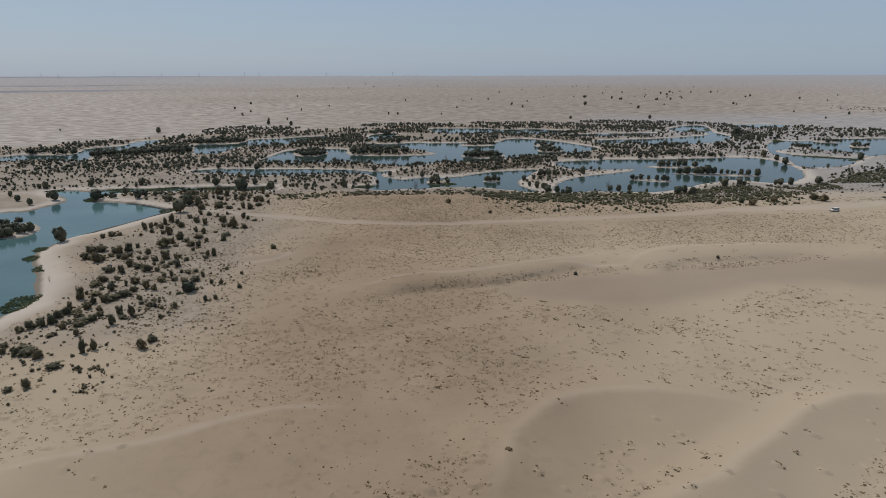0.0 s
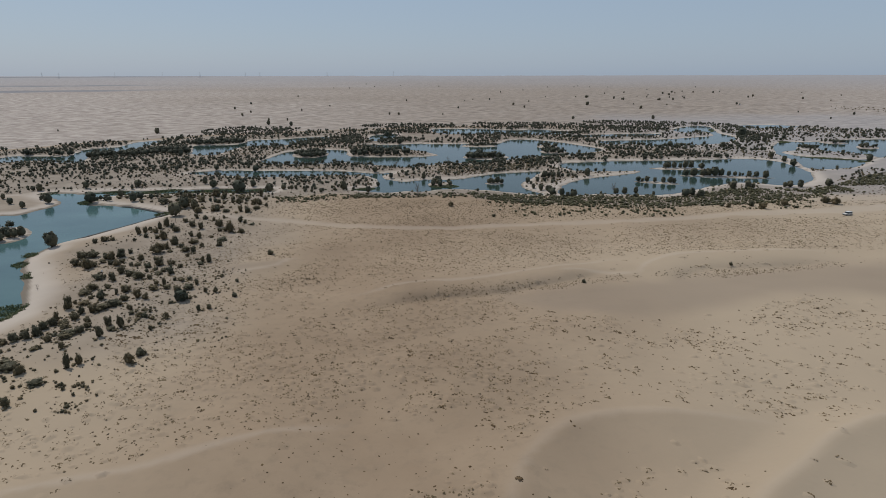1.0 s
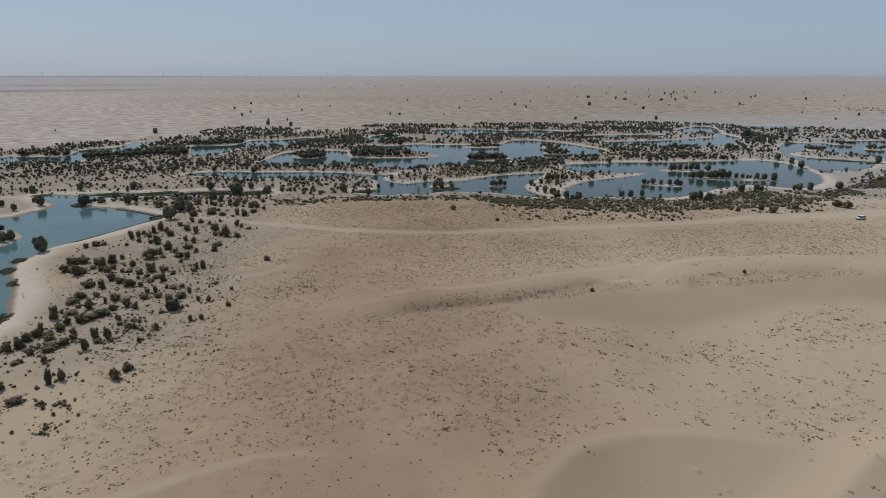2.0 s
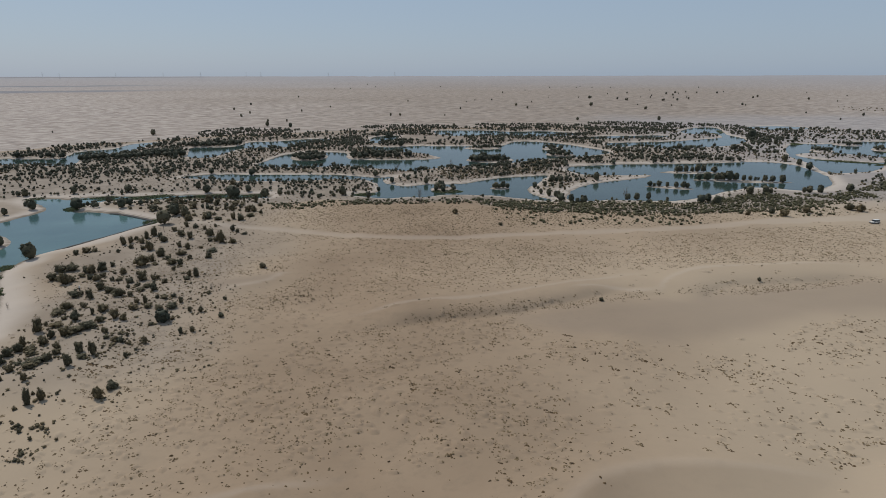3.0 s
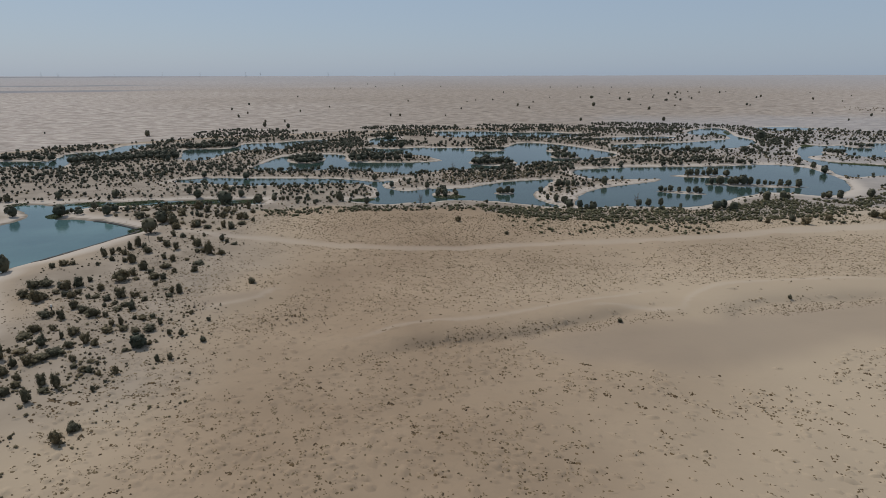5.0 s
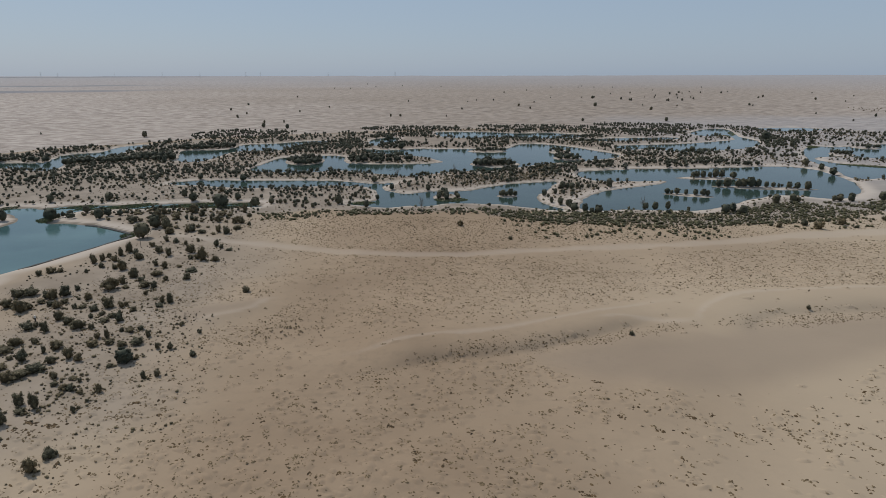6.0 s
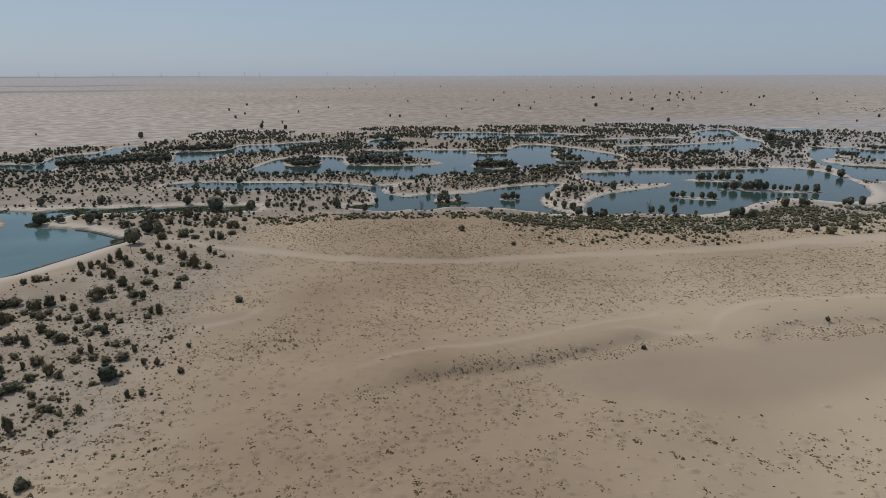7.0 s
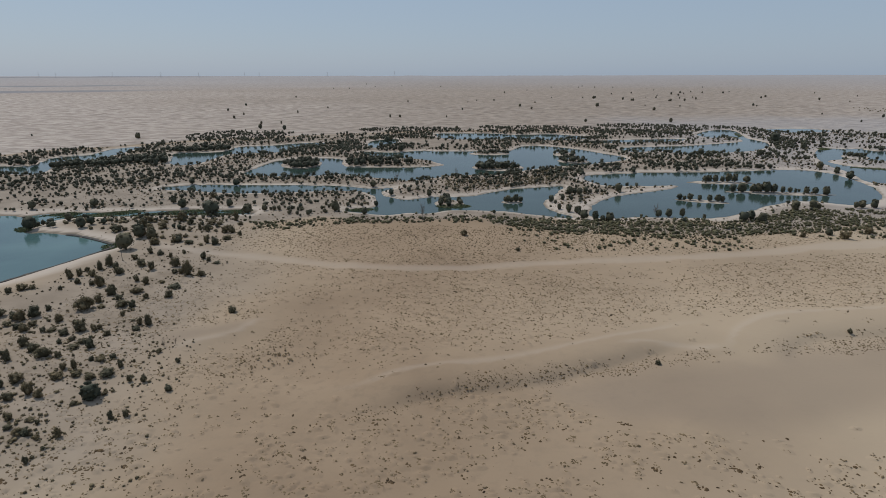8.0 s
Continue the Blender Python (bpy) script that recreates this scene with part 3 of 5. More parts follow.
BEACH_SHRUBS = [(-101.8, 127.9, 2.6, 1.7), (-100.4, 129.5, 2.6, 2.4), (-98.2, 130.6, 2.3, 2.8), (-97, 132.4, 2.3, 3.1), (-92.3, 129.1, 1.9, 2.1), (-98, 136.2, 2.4, 2.5), (-97.4, 138.7, 2.4, 2.5), (-94.6, 138.4, 2, 1.5), (-92.9, 132.3, 1.6, 0.8), (-89.4, 130.7, 3.2, 1.4), (-99.8, 130.4, 1.7, 0.8), (-92.7, 124.8, 1.9, 0.9), (-69.1, 119.9, 2.2, 3), (-68.5, 123.7, 2.7, 2.1), (-78.9, 118.6, 1.5, 3), (-80.5, 117, 1.5, 4.1), (-86.7, 125.3, 1.3, 2.1)]
SPIT_SHRUBS = [(-135.2, 280.4, 5.4, 3.3), (-127.9, 287.1, 3.6, 4.2), (-121.6, 273.3, 4, 4), (-128.6, 294.9, 3.1, 3.1), (-120.3, 278, 2.9, 3.5), (-116.4, 271, 4.6, 2.3), (-112.1, 262.9, 3.9, 2.8), (-118.8, 285, 4.2, 3.6), (-105.5, 266.4, 4.7, 3.6), (-116.4, 296.7, 4.3, 4.9), (-110.4, 291.4, 2.4, 3.6), (-109.9, 282.3, 2.6, 2), (-99, 262.2, 3.3, 1.9), (-103.3, 282.5, 1.7, 2.9), (-99.4, 279.7, 2.6, 4), (-92.9, 262.7, 2.4, 3.5), (-89.2, 260.9, 2.9, 3.5), (-102, 291.7, 4.2, 2.4), (-91.6, 277.8, 3.1, 3.7), (-89.2, 277.9, 2.8, 3.7), (-87.4, 267.5, 3.3, 1.9), (-94.1, 297.5, 2.4, 4.8), (-84.7, 274, 1.9, 2.2), (-90.1, 290.8, 2.4, 1.8)]
# heaps of dry twigs: place and reach
TWIG_HEAPS = [(-63.5, 140.7, 1), (-62.6, 136.1, 2.2), (-77.8, 130.1, 2.2), (-77.7, 132.6, 1.4), (-73.5, 132.1, 1.6)]
ROUND_BUSH = (-73.8, 156.8, 3.9, 3.7)
WATER_LEVEL = 0.0
FAR_EDGE = 4900.0
# haze bands painted on ground: near edge, far edge, bearing of their right end
HAZE_BANDS = [(2520, 2800, -0.42), (3300, 3420, -0.42), (4600, 4900, -0.36)]


# ---- shape of the land ----
def smooth_line(points, closed=False, steps=4):
    """A Catmull-Rom curve through the points."""
    p = np.array(points, float)
    out = []
    count = len(p) if closed else len(p) - 1
    for i in range(count):
        if closed:
            a, b, c, d = (p[(i + k) % len(p)] for k in (-1, 0, 1, 2))
        else:
            a, b, c, d = p[max(i - 1, 0)], p[i], p[i + 1], p[min(i + 2, len(p) - 1)]
        for s in range(steps):
            t = s / steps
            out.append(0.5 * (2 * b + (c - a) * t + (2 * a - 5 * b + 4 * c - d) * t * t + (3 * b - a - 3 * c + d) * t ** 3))
    if not closed:
        out.append(p[-1])
    return np.array(out)


def nearest(x, y, line, closed=False):
    """Distance from points to a line, and which side of it they are on (left positive)."""
    best, side = np.full(x.shape, 1e9), np.zeros(x.shape)
    inside = np.zeros(x.shape, bool)
    along = np.zeros(x.shape)
    count = len(line) if closed else len(line) - 1
    for i in range(count):
        (ax, ay), (bx, by) = line[i], line[(i + 1) % len(line)]
        dx, dy = bx - ax, by - ay
        t = np.clip(((x - ax) * dx + (y - ay) * dy) / (dx * dx + dy * dy + 1e-12), 0, 1)
        ox, oy = x - ax - t * dx, y - ay - t * dy
        d = np.hypot(ox, oy)
        hit = d < best
        best[hit] = d[hit]
        side[hit] = np.sign(dx * oy - dy * ox)[hit]
        along[hit] = ((i + t) / count)[hit]
        if closed:
            cross = (ay > y) != (by > y)
            inside ^= cross & (x < (bx - ax) * (y - ay) / (by - ay + 1e-12) + ax)
    if closed:
        return np.where(inside, -best, best), side, along
    return best, side, along


def lattice(x, y, scale, seed):
    """Smooth value noise from -1 to 1."""
    u, v = x / scale, y / scale
    iu, iv = np.floor(u).astype(np.int64), np.floor(v).astype(np.int64)
    fu, fv = u - iu, v - iv
    fu, fv = fu * fu * fu * (fu * (fu * 6 - 15) + 10), fv * fv * fv * (fv * (fv * 6 - 15) + 10)

    def corner(a, b):
        h = (a * 374761393 + b * 668265263 + seed * 974634777) & 0x7FFFFFFF
        h = ((h ^ (h >> 13)) * 1274126177) & 0x7FFFFFFF
        return ((h ^ (h >> 16)) & 0xFFFF) / 32767.5 - 1
    a, b, c, d = corner(iu, iv), corner(iu + 1, iv), corner(iu, iv + 1), corner(iu + 1, iv + 1)
    return (a + (b - a) * fu) * (1 - fv) + (c + (d - c) * fu) * fv


def rough_noise(x, y, scale, seed, octaves=3):
    return sum(lattice(x, y, scale / 2 ** k, seed + k) * 0.5 ** k for k in range(octaves))


def ease(v, a, b):
    t = np.clip((v - a) / (b - a), 0, 1)
    return t * t * (3 - 2 * t)


LAKE_LINES = {k: smooth_line(v, True) for k, v in LAKES.items()}
TRACK_LINES = {k: smooth_line(v) for k, v in TRACKS.items()}
RIDGE_LINES = {k: smooth_line(v) for k, v in RIDGES.items()}
ZONE_LINES = {k: np.array(v, float) for k, v in ZONES.items()}
# crest height, width of the slope on the left of the line, width on its right
RIDGE_FORM = {"mid": (2.6, 16, 4.6), "mid_lip": (0.4, 4, 1.6), "mid_east": (2.0, 14, 6), "bowl": (2.3, 6.5, 7), "bowl_east": (2.9, 4.5, 7),
              "left": (1.4, 8, 13), "left_mid": (0.9, 8, 4)}


def shore(x, y):
    """Distance to the nearest water's edge: positive on land, negative in water."""
    d = np.full(x.shape, 60.0)
    for line in LAKE_LINES.values():
        lo, hi = line.min(0) - 40, line.max(0) + 40
        near = (x > lo[0]) & (x < hi[0]) & (y > lo[1]) & (y < hi[1])
        if near.any():
            d[near] = np.minimum(d[near], nearest(x[near], y[near], line, True)[0])
    wobble = 0.9 * lattice(x, y, 9.0, 5) + 0.5 * lattice(x, y, 4.0, 6)
    d = d + np.where(np.abs(d) < 10, wobble, 0)
    for cx, cy, rx, ry, turn in ISLANDS:
        c, s = math.cos(radians(turn)), math.sin(radians(turn))
        u, v = (x - cx) * c + (y - cy) * s, -(x - cx) * s + (y - cy) * c
        d = np.maximum(d, np.minimum((1 - np.hypot(u / rx, v / ry)) * min(rx, ry) + 0.5 * lattice(x, y, 5.0, 8), 6.0))
    return d


def track_cover(x, y):
    cover = np.zeros(x.shape)
    for name, line in TRACK_LINES.items():
        lo, hi = line.min(0) - 12, line.max(0) + 12
        near = (x > lo[0]) & (x < hi[0]) & (y > lo[1]) & (y < hi[1])
        if near.any():
            half = 2.4 + 1.8 * ease(x[near], 60, 150) if name == "near_track" else {"north_track": 3.0}.get(name, 2.4)
            d = nearest(x[near], y[near], line)[0] + 0.7 * lattice(x[near], y[near], 6.0, 31)
            strength = 1.0 if name == "near_track" else 1.6
            cover[near] = np.maximum(cover[near], strength * (1 - ease(d, half - 1.2, half + 1.2)))
    return cover


def in_zone(x, y, name):
    return nearest(x, y, ZONE_LINES[name], True)[0]


def land(x, y):
    """Height of the ground, and the distance to the shore."""
    d = shore(x, y)
    away = np.hypot(x, y)
    near_dunes = 1 - ease(y, 250, 300)
    top = 1.0 + 0.35 * rough_noise(x, y, 40, 11) + near_dunes * (0.9 * rough_noise(x * 0.8 + y * 0.35, y * 0.9 - x * 0.2, 48, 21) + 0.25 * rough_noise(x, y, 12, 27, 2))
    far = ease(y + 0.25 * np.abs(x) + 40 * lattice(x, y, 120, 3), 800, 1000)
    swell = 1 - np.abs(lattice(x + 30 * lattice(x, y, 160, 41), y, 62, 43) * 0.6 + lattice(x / 3.2, y, 48, 45) * 0.6)
    top = top + far * (3.6 * (swell - 0.55) + 1.8 * rough_noise(x / 2.2, y, 120, 47, 2))
    for name, line in RIDGE_LINES.items():
        high, left, right = RIDGE_FORM[name]
        lo, hi = line.min(0) - 50, line.max(0) + 50
        near = (x > lo[0]) & (x < hi[0]) & (y > lo[1]) & (y < hi[1])
        if near.any():
            dist, side, along = nearest(x[near], y[near], line)
            width = np.where(side > 0, left, right)
            ends = ease(np.minimum(along, (1 - along) * (0.5 if name == "mid" else 1)), 0, 0.22)
            body = np.clip(1 - dist / (2 * width), 0, 1) ** 1.5
            if name.startswith("mid"):           # a slip face, steepest at its foot
                body = np.where(side > 0, body, np.clip(1 - (dist / (2 * width)) ** 3.2, 0, 1))
            top[near] += high * ends * body
    z = np.where(d > 0, top * (1 - np.exp(-np.clip(d, 0, 60) / 5.0)) + 0.02 * np.clip(d, 0, 2), np.clip(d * 0.22, -0.9, 0))
    z = z - 0.15 * track_cover(x, y) * (d > 3)
    z = z + 44 * ease(away, 2800, 5000) ** 1.0
    return z, d


def spaced(start, stop, first, grow, cap):
    """Rising steps from start to stop."""
    out, step = [start], first
    while out[-1] < stop:
        out.append(out[-1] + step)
        step = min(step * grow, cap)
    out[-1] = stop
    return out


def sand_layers(x, y, d):
    """How much of each colour layer lies at each place, with painted haze and sunlit rims."""
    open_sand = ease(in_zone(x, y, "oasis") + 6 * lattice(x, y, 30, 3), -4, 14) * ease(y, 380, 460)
    land_side = np.clip(d, -5, 60)
    broad = np.minimum(np.abs(nearest(x, y, LAKE_LINES["west"], True)[0]), np.abs(nearest(x, y, LAKE_LINES["east"], True)[0])) < 18
    beach = 1 - ease(land_side, np.where(broad, 3, 1.4) + 1.2 * lattice(x, y, 25, 51), np.where(broad, 11, 6) + 2.5 * lattice(x, y, 30, 52))
    # a sunlit rim put into the colour along each ridge line
    crest_light = np.zeros(x.shape)
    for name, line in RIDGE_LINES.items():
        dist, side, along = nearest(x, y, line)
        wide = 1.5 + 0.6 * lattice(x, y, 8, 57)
        crest_light = np.maximum(crest_light, (1.2 if "bowl" in name else 2.2) * (1 - ease(dist, 0.2 * wide, wide * np.where(side > 0, 1.5, 0.5))) * ease(np.minimum(along, 1 - along), 0, 0.2))
    pale = np.maximum(np.maximum(track_cover(x, y) * 0.24, beach * 0.76), crest_light * 0.09)
    # greying with distance paints haze; the next line is pale eastern soil
    haze_and_grey_soil = ease(np.hypot(x, y) + 150 * lattice(x, y, 500, 64), 2000, 4900) * 0.9
    haze_and_grey_soil = np.maximum(haze_and_grey_soil, 0.5 * ease(x + 25 * lattice(x, y, 60, 68), 110, 270) * ease(y, 250, 330) * (1 - ease(y, 800, 1000)))
    cz = np.maximum(0.55 * ease(-in_zone(x, y, "bare") + 3 * rough_noise(x, y, 18, 61, 2), -5, 9), 0.6 * ease(-in_zone(x, y, "pan") + 1.5 * rough_noise(x, y, 9, 61, 2), -3, 4))
    grey = np.maximum(ease(x + 20 * lattice(x, y, 50, 62), -10, 72) * (1 - 0.55 * ease(y, 185, 240) * (1 - ease(x, 80, 170))), 0.9 * ease(-x + 15 * lattice(x, y, 40, 63), 28, 76) * (1 - 0.35 * ease(y, 120, 175))) * 0.9
    along = np.arctan2(x, y)
    # bluish horizon haze on the left, laid into the ground colour
    haze_band = np.zeros(x.shape)
    for near_edge, far_edge, reach in HAZE_BANDS:
        r = np.hypot(x, y) + 60 * lattice(x, y, 400, 81)
        haze_band = np.maximum(haze_band, ease(r, near_edge - 40, near_edge + 40) * (1 - ease(r, far_edge - 40, far_edge + 40)) * (1 - ease(along, reach - 0.12, reach + 0.05)))
    liner = np.abs(nearest(x, y, LAKE_LINES["west"], True)[0]) < 12
    wet = ease(np.where(liner, 2.0, 1.2) - np.abs(land_side - 0.3), 0.2, 1.0)
    faces = np.zeros(x.shape)
    for name, line in RIDGE_LINES.items():
        dist, side, along = nearest(x, y, line)
        faces = np.maximum(faces, 1 - ease(dist, 5, 1.8 * RIDGE_FORM[name][2]))
    hummock = ease(0.5 + 0.6 * rough_noise(x, y, 30, 91, 2), 0.15, 0.7) * (1 - faces) * (1 - cz) * (1 - pale) + 0.03
    oasis = np.minimum(in_zone(x, y, "oasis"), in_zone(x, y, "belt"))
    banks = np.maximum(ease(-np.minimum(in_zone(x, y, "west_bank"), in_zone(x, y, "spit")) + 5 * lattice(x, y, 20, 67), -24, 8), ease(-x, 150, 175) * ease(y, 150, 200) * (1 - ease(y, 300, 340)))
    soil = np.maximum(ease(-oasis + 5 * lattice(x, y, 20, 66), 0, 10) * 0.8, banks * 0.62)
    return (("pale", pale), ("crust", cz), ("open_sand", open_sand), ("wet", wet * 0.8), ("grey_sand", grey), ("haze_and_grey_soil", haze_and_grey_soil), ("hummock", hummock), ("soil", soil), ("light_dunes", 1 - ease(np.arctan2(x, y) + 0.15 * rough_noise(x, y, 500, 83, 2), -0.8, 0.2) + 0.7 * ease(np.arctan2(x, y), 0.3, 0.75)), ("haze_band", haze_band * 0.75))


def paint(me, x, y, d):
    for name, values in sand_layers(x, y, d):
        me.attributes.new(name, "FLOAT", "POINT").data.foreach_set("value", values.astype(np.float32))


def build_ground():
    outer = spaced(225, 420, 2.4, 1.012, 4)[1:] + spaced(420, FAR_EDGE, 3, 1.065, 170)[1:]
    west = spaced(0, 108, 1.5, 1.0, 2) + spaced(108, 148, 0.8, 1.0, 1)[1:] + spaced(148, 225, 1.6, 1.0, 2)[1:] + outer
    xs = np.array([-v for v in west[:0:-1]] + spaced(0, 225, 1.5, 1.0, 2) + outer)
    ys = np.array([-v for v in spaced(0, 700, 5, 1.15, 100)[:0:-1]] + spaced(0, 40, 4, 1, 4)[:-1] + spaced(40, 70, 1.5, 1.0, 2)[:-1] + spaced(70, 104, 1.1, 1.0, 2)[:-1] + spaced(104, 140, 1.6, 1.0, 2)[:-1] + spaced(140, 215, 1.0, 1.0, 2)[:-1] + spaced(215, 290, 1.6, 1.0, 2)
                  + spaced(290, 480, 2.0, 1.0, 2)[1:] + spaced(480, 640, 2.4, 1.0, 3)[1:] + spaced(640, FAR_EDGE, 2.6, 1.04, 60)[1:])
    gx, gy = np.meshgrid(xs, ys)
    x, y = gx.ravel(), gy.ravel()
    z, d = land(x, y)
    nx, ny = len(xs), len(ys)
    me = bpy.data.meshes.new("ground")
    me.vertices.add(nx * ny)
    me.vertices.foreach_set("co", np.stack([x, y, z], -1).ravel())
    i = (np.arange(ny - 1)[:, None] * nx + np.arange(nx - 1)[None, :]).ravel()
    quads = np.stack([i, i + 1, i + nx + 1, i + nx], -1)
    fill(me, quads)
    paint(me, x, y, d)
    me.polygons.foreach_set("use_smooth", np.ones(len(quads), bool))
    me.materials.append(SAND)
    tagged(new("ground", me), "beige desert sand with low dunes and pale tracks", "sand", kind="structure")
    return x, y, z, quads


def fill(me, faces):
    """Faces of one size, as an array of vertex numbers."""
    n, k = faces.shape
    me.loops.add(n * k)
    me.loops.foreach_set("vertex_index", faces.ravel())
    me.polygons.add(n)
    me.polygons.foreach_set("loop_start", np.arange(0, n * k, k))
    me.polygons.foreach_set("loop_total", np.full(n, k))
    me.update(calc_edges=True)


def soup(name, verts, faces, material):
    me = bpy.data.meshes.new(name)
    me.vertices.add(len(verts))
    me.vertices.foreach_set("co", np.asarray(verts, np.float32).ravel())
    fill(me, np.asarray(faces))
    me.materials.append(material)
    return me


def build_lakes(x, y, z, quads):
    """A flat sheet of water for each lake, tucked a little under its banks."""
    low = z[quads].min(1) < WATER_LEVEL + 0.03
    cells = quads[low]
    cx, cy = x[cells].mean(1), y[cells].mean(1)
    keep = np.hypot(cx, cy) < 1000
    cells, cx, cy = cells[keep], cx[keep], cy[keep]
    names = list(LAKE_LINES)
    dist = np.stack([nearest(cx, cy, LAKE_LINES[k], True)[0] for k in names])
    owner = dist.argmin(0)
    for i, k in enumerate(names):
        mine = cells[(owner == i) & (dist[i] < 8)]
        used, index = np.unique(mine, return_inverse=True)
        v = np.stack([x[used], y[used], np.full(len(used), WATER_LEVEL)], -1)
        ob = new("water", soup("water", v, index.reshape(mine.shape), GREEN_WATER if k == "west" else WATER))
        tagged(ob, "calm blue-green lake water between sandy banks", "lake", kind="structure")


def build_edging(start, count, label):
    """A low dark kerb of stones along a stretch of the west lake's bank."""
    line = LAKE_LINES["west"]
    pts = [Vector(line[(start + i) % len(line)]) for i in range(count)]
    r = np.random.default_rng(start + 50)
    bm = bmesh.new()
    rows = []
    for i, p in enumerate(pts):
        way = (pts[min(i + 1, count - 1)] - pts[max(i - 1, 0)]).normalized()
        out = Vector((-way.y, way.x))
        rows.append([bm.verts.new((*(p + out * (o + r.uniform(-0.15, 0.15))), z + r.uniform(-0.06, 0.06))) for o, z in ((-0.9, -0.4), (-0.6, 0.3), (0.4, 0.38), (0.9, -0.1))])
    for a, b in zip(rows, rows[1:]):
        for k in range(3):
            bm.faces.new((a[k], b[k], b[k + 1], a[k + 1]))
    me = bpy.data.meshes.new("lake_edging")
    bmesh.ops.recalc_face_normals(bm, faces=bm.faces)
    bm.to_mesh(me)
    bm.free()
    me.materials.append(EDGE_STONE)
    return tagged(new("lake_edging", me), label, "edging", kind="structure")


# ---- plants ----
def leaves(rng, centres, radii, count, size):
    """Small leaf sprays, four-cornered, scattered in the outer part of round clumps."""
    share = (radii ** 2).sum(1)
    pick = rng.choice(len(centres), count, p=share / share.sum())
    way = rng.normal(size=(count, 3))
    way /= np.linalg.norm(way, axis=1, keepdims=True)
    reach = rng.uniform(0.6, 1.1, (count, 1))
    p = centres[pick] + way * radii[pick] * reach
    a = rng.normal(size=(count, 3)); a /= np.linalg.norm(a, axis=1, keepdims=True)
    b = np.cross(a, way + 0.4 * rng.normal(size=(count, 3))); b /= np.linalg.norm(b, axis=1, keepdims=True) + 1e-9
    s = (size * rng.uniform(0.6, 1.4, count))[:, None]
    v = np.stack([p - a * s, p + b * s * 0.6, p + a * s, p - b * s * 0.6], 1).reshape(-1, 3)
    return v, np.arange(4 * count).reshape(-1, 4)


def ball(level):
    bm = bmesh.new()
    bmesh.ops.create_icosphere(bm, subdivisions=level, radius=1)
    bm.verts.index_update()
    v = np.array([p.co[:] for p in bm.verts])
    f = np.array([[p.index for p in q.verts] for q in bm.faces])
    bm.free()
    return v, f


def cores(centres, radii, shrink, faces=2):
    """Lumps of dense inner foliage, one for each clump."""
    (v_low, f_low), (v0, f0) = ball(1), ball(faces)
    vs, fs, base = [], [], 0
    for k, (c, r) in enumerate(zip(centres, radii)):
        v1, f1 = (v0, f0) if k == 0 or faces == 1 else (v_low, f_low)
        vs.append(c + v1 * r * shrink * (1 + 0.18 * np.sin(7.0 * v1[:, [1]] + 5.0 * v1[:, [0]] + 6.0 * v1[:, [2]] + 9.0 * c[0])))
        fs.append(f1 + base)
        base += len(v1)
    return np.concatenate(vs), np.concatenate(fs)


def foliage(rng, clumps, count, size, shrink=0.8, faces=2, lumps=99):
    """Leaf sprays over dense inner lumps, as one set of triangles."""
    v, f = leaves(rng, *clumps, count, size)
    f = np.concatenate([f[:, [0, 1, 2]], f[:, [0, 2, 3]]])
    cv, cf = cores(clumps[0][:lumps], clumps[1][:lumps], shrink, faces)
    return np.concatenate([v, cv]), np.concatenate([f, cf + len(v)])


def tree_clumps(rng, clumps=12, wide=0.42):
    """Clumps of a rounded crown of height 1, that hangs low over its base."""
    c, r = [(0.0, 0.0, 0.46)], [(wide * 0.88, wide * 0.88, 0.45)]
    for k in range(clumps):
        h = rng.uniform(0.15, 0.86)
        reach = wide * math.sqrt(max(0.05, 1 - ((h - 0.48) / 0.52) ** 2)) - 0.1
        a = 2.4 * k + rng.uniform(-0.5, 0.5)
        q = rng.uniform(0.6, 0.92) * reach
        c.append((q * math.cos(a), q * math.sin(a), h))
        s = rng.uniform(0.1, 0.17)
        r.append((s, s, s))
    return np.array(c), np.array(r)


def tube(bm, a, b, ra, rb, sides=6):
    a, b = Vector(a), Vector(b)
    q = (b - a).to_track_quat("Z", "Y")
    rings = []
    for p, r in ((a, ra), (b, rb)):
        rings.append([bm.verts.new(p + q @ Vector((r * math.cos(2 * math.pi * i / sides), r * math.sin(2 * math.pi * i / sides), 0))) for i in range(sides)])
    for i in range(sides):
        bm.faces.new((rings[0][i], rings[0][(i + 1) % sides], rings[1][(i + 1) % sides], rings[1][i]))
    bm.faces.new(rings[1])


def mesh_of(name, bm, material):
    me = bpy.data.meshes.new(name)
    bm.normal_update()
    bm.to_mesh(me)
    bm.free()
    me.materials.append(material)
    return me


def part(name, bm, material, parent, label=""):
    """One mesh under a thing or a part; bm may be a ready mesh."""
    me = bm if isinstance(bm, bpy.types.Mesh) else mesh_of(name, bm, material)
    ob = new(name, me)
    ob.parent = parent
    return tagged(ob, label)


def trunk_mesh(rng, centres):
    bm = bmesh.new()
    fork = Vector((rng.uniform(-0.03, 0.03), rng.uniform(-0.03, 0.03), rng.uniform(0.2, 0.3)))
    tube(bm, (0, 0, -0.05), fork * 0.5, 0.045, 0.036, 7)
    tube(bm, fork * 0.5, fork, 0.036, 0.03, 7)
    for c in centres[:6]:
        mid = fork.lerp(Vector(c), 0.55) + Vector((rng.uniform(-0.03, 0.03), rng.uniform(-0.03, 0.03), 0.02))
        tube(bm, fork, mid, 0.02, 0.013, 5)
        tube(bm, mid, c, 0.013, 0.005, 4)
    return mesh_of("trunk", bm, BARK)


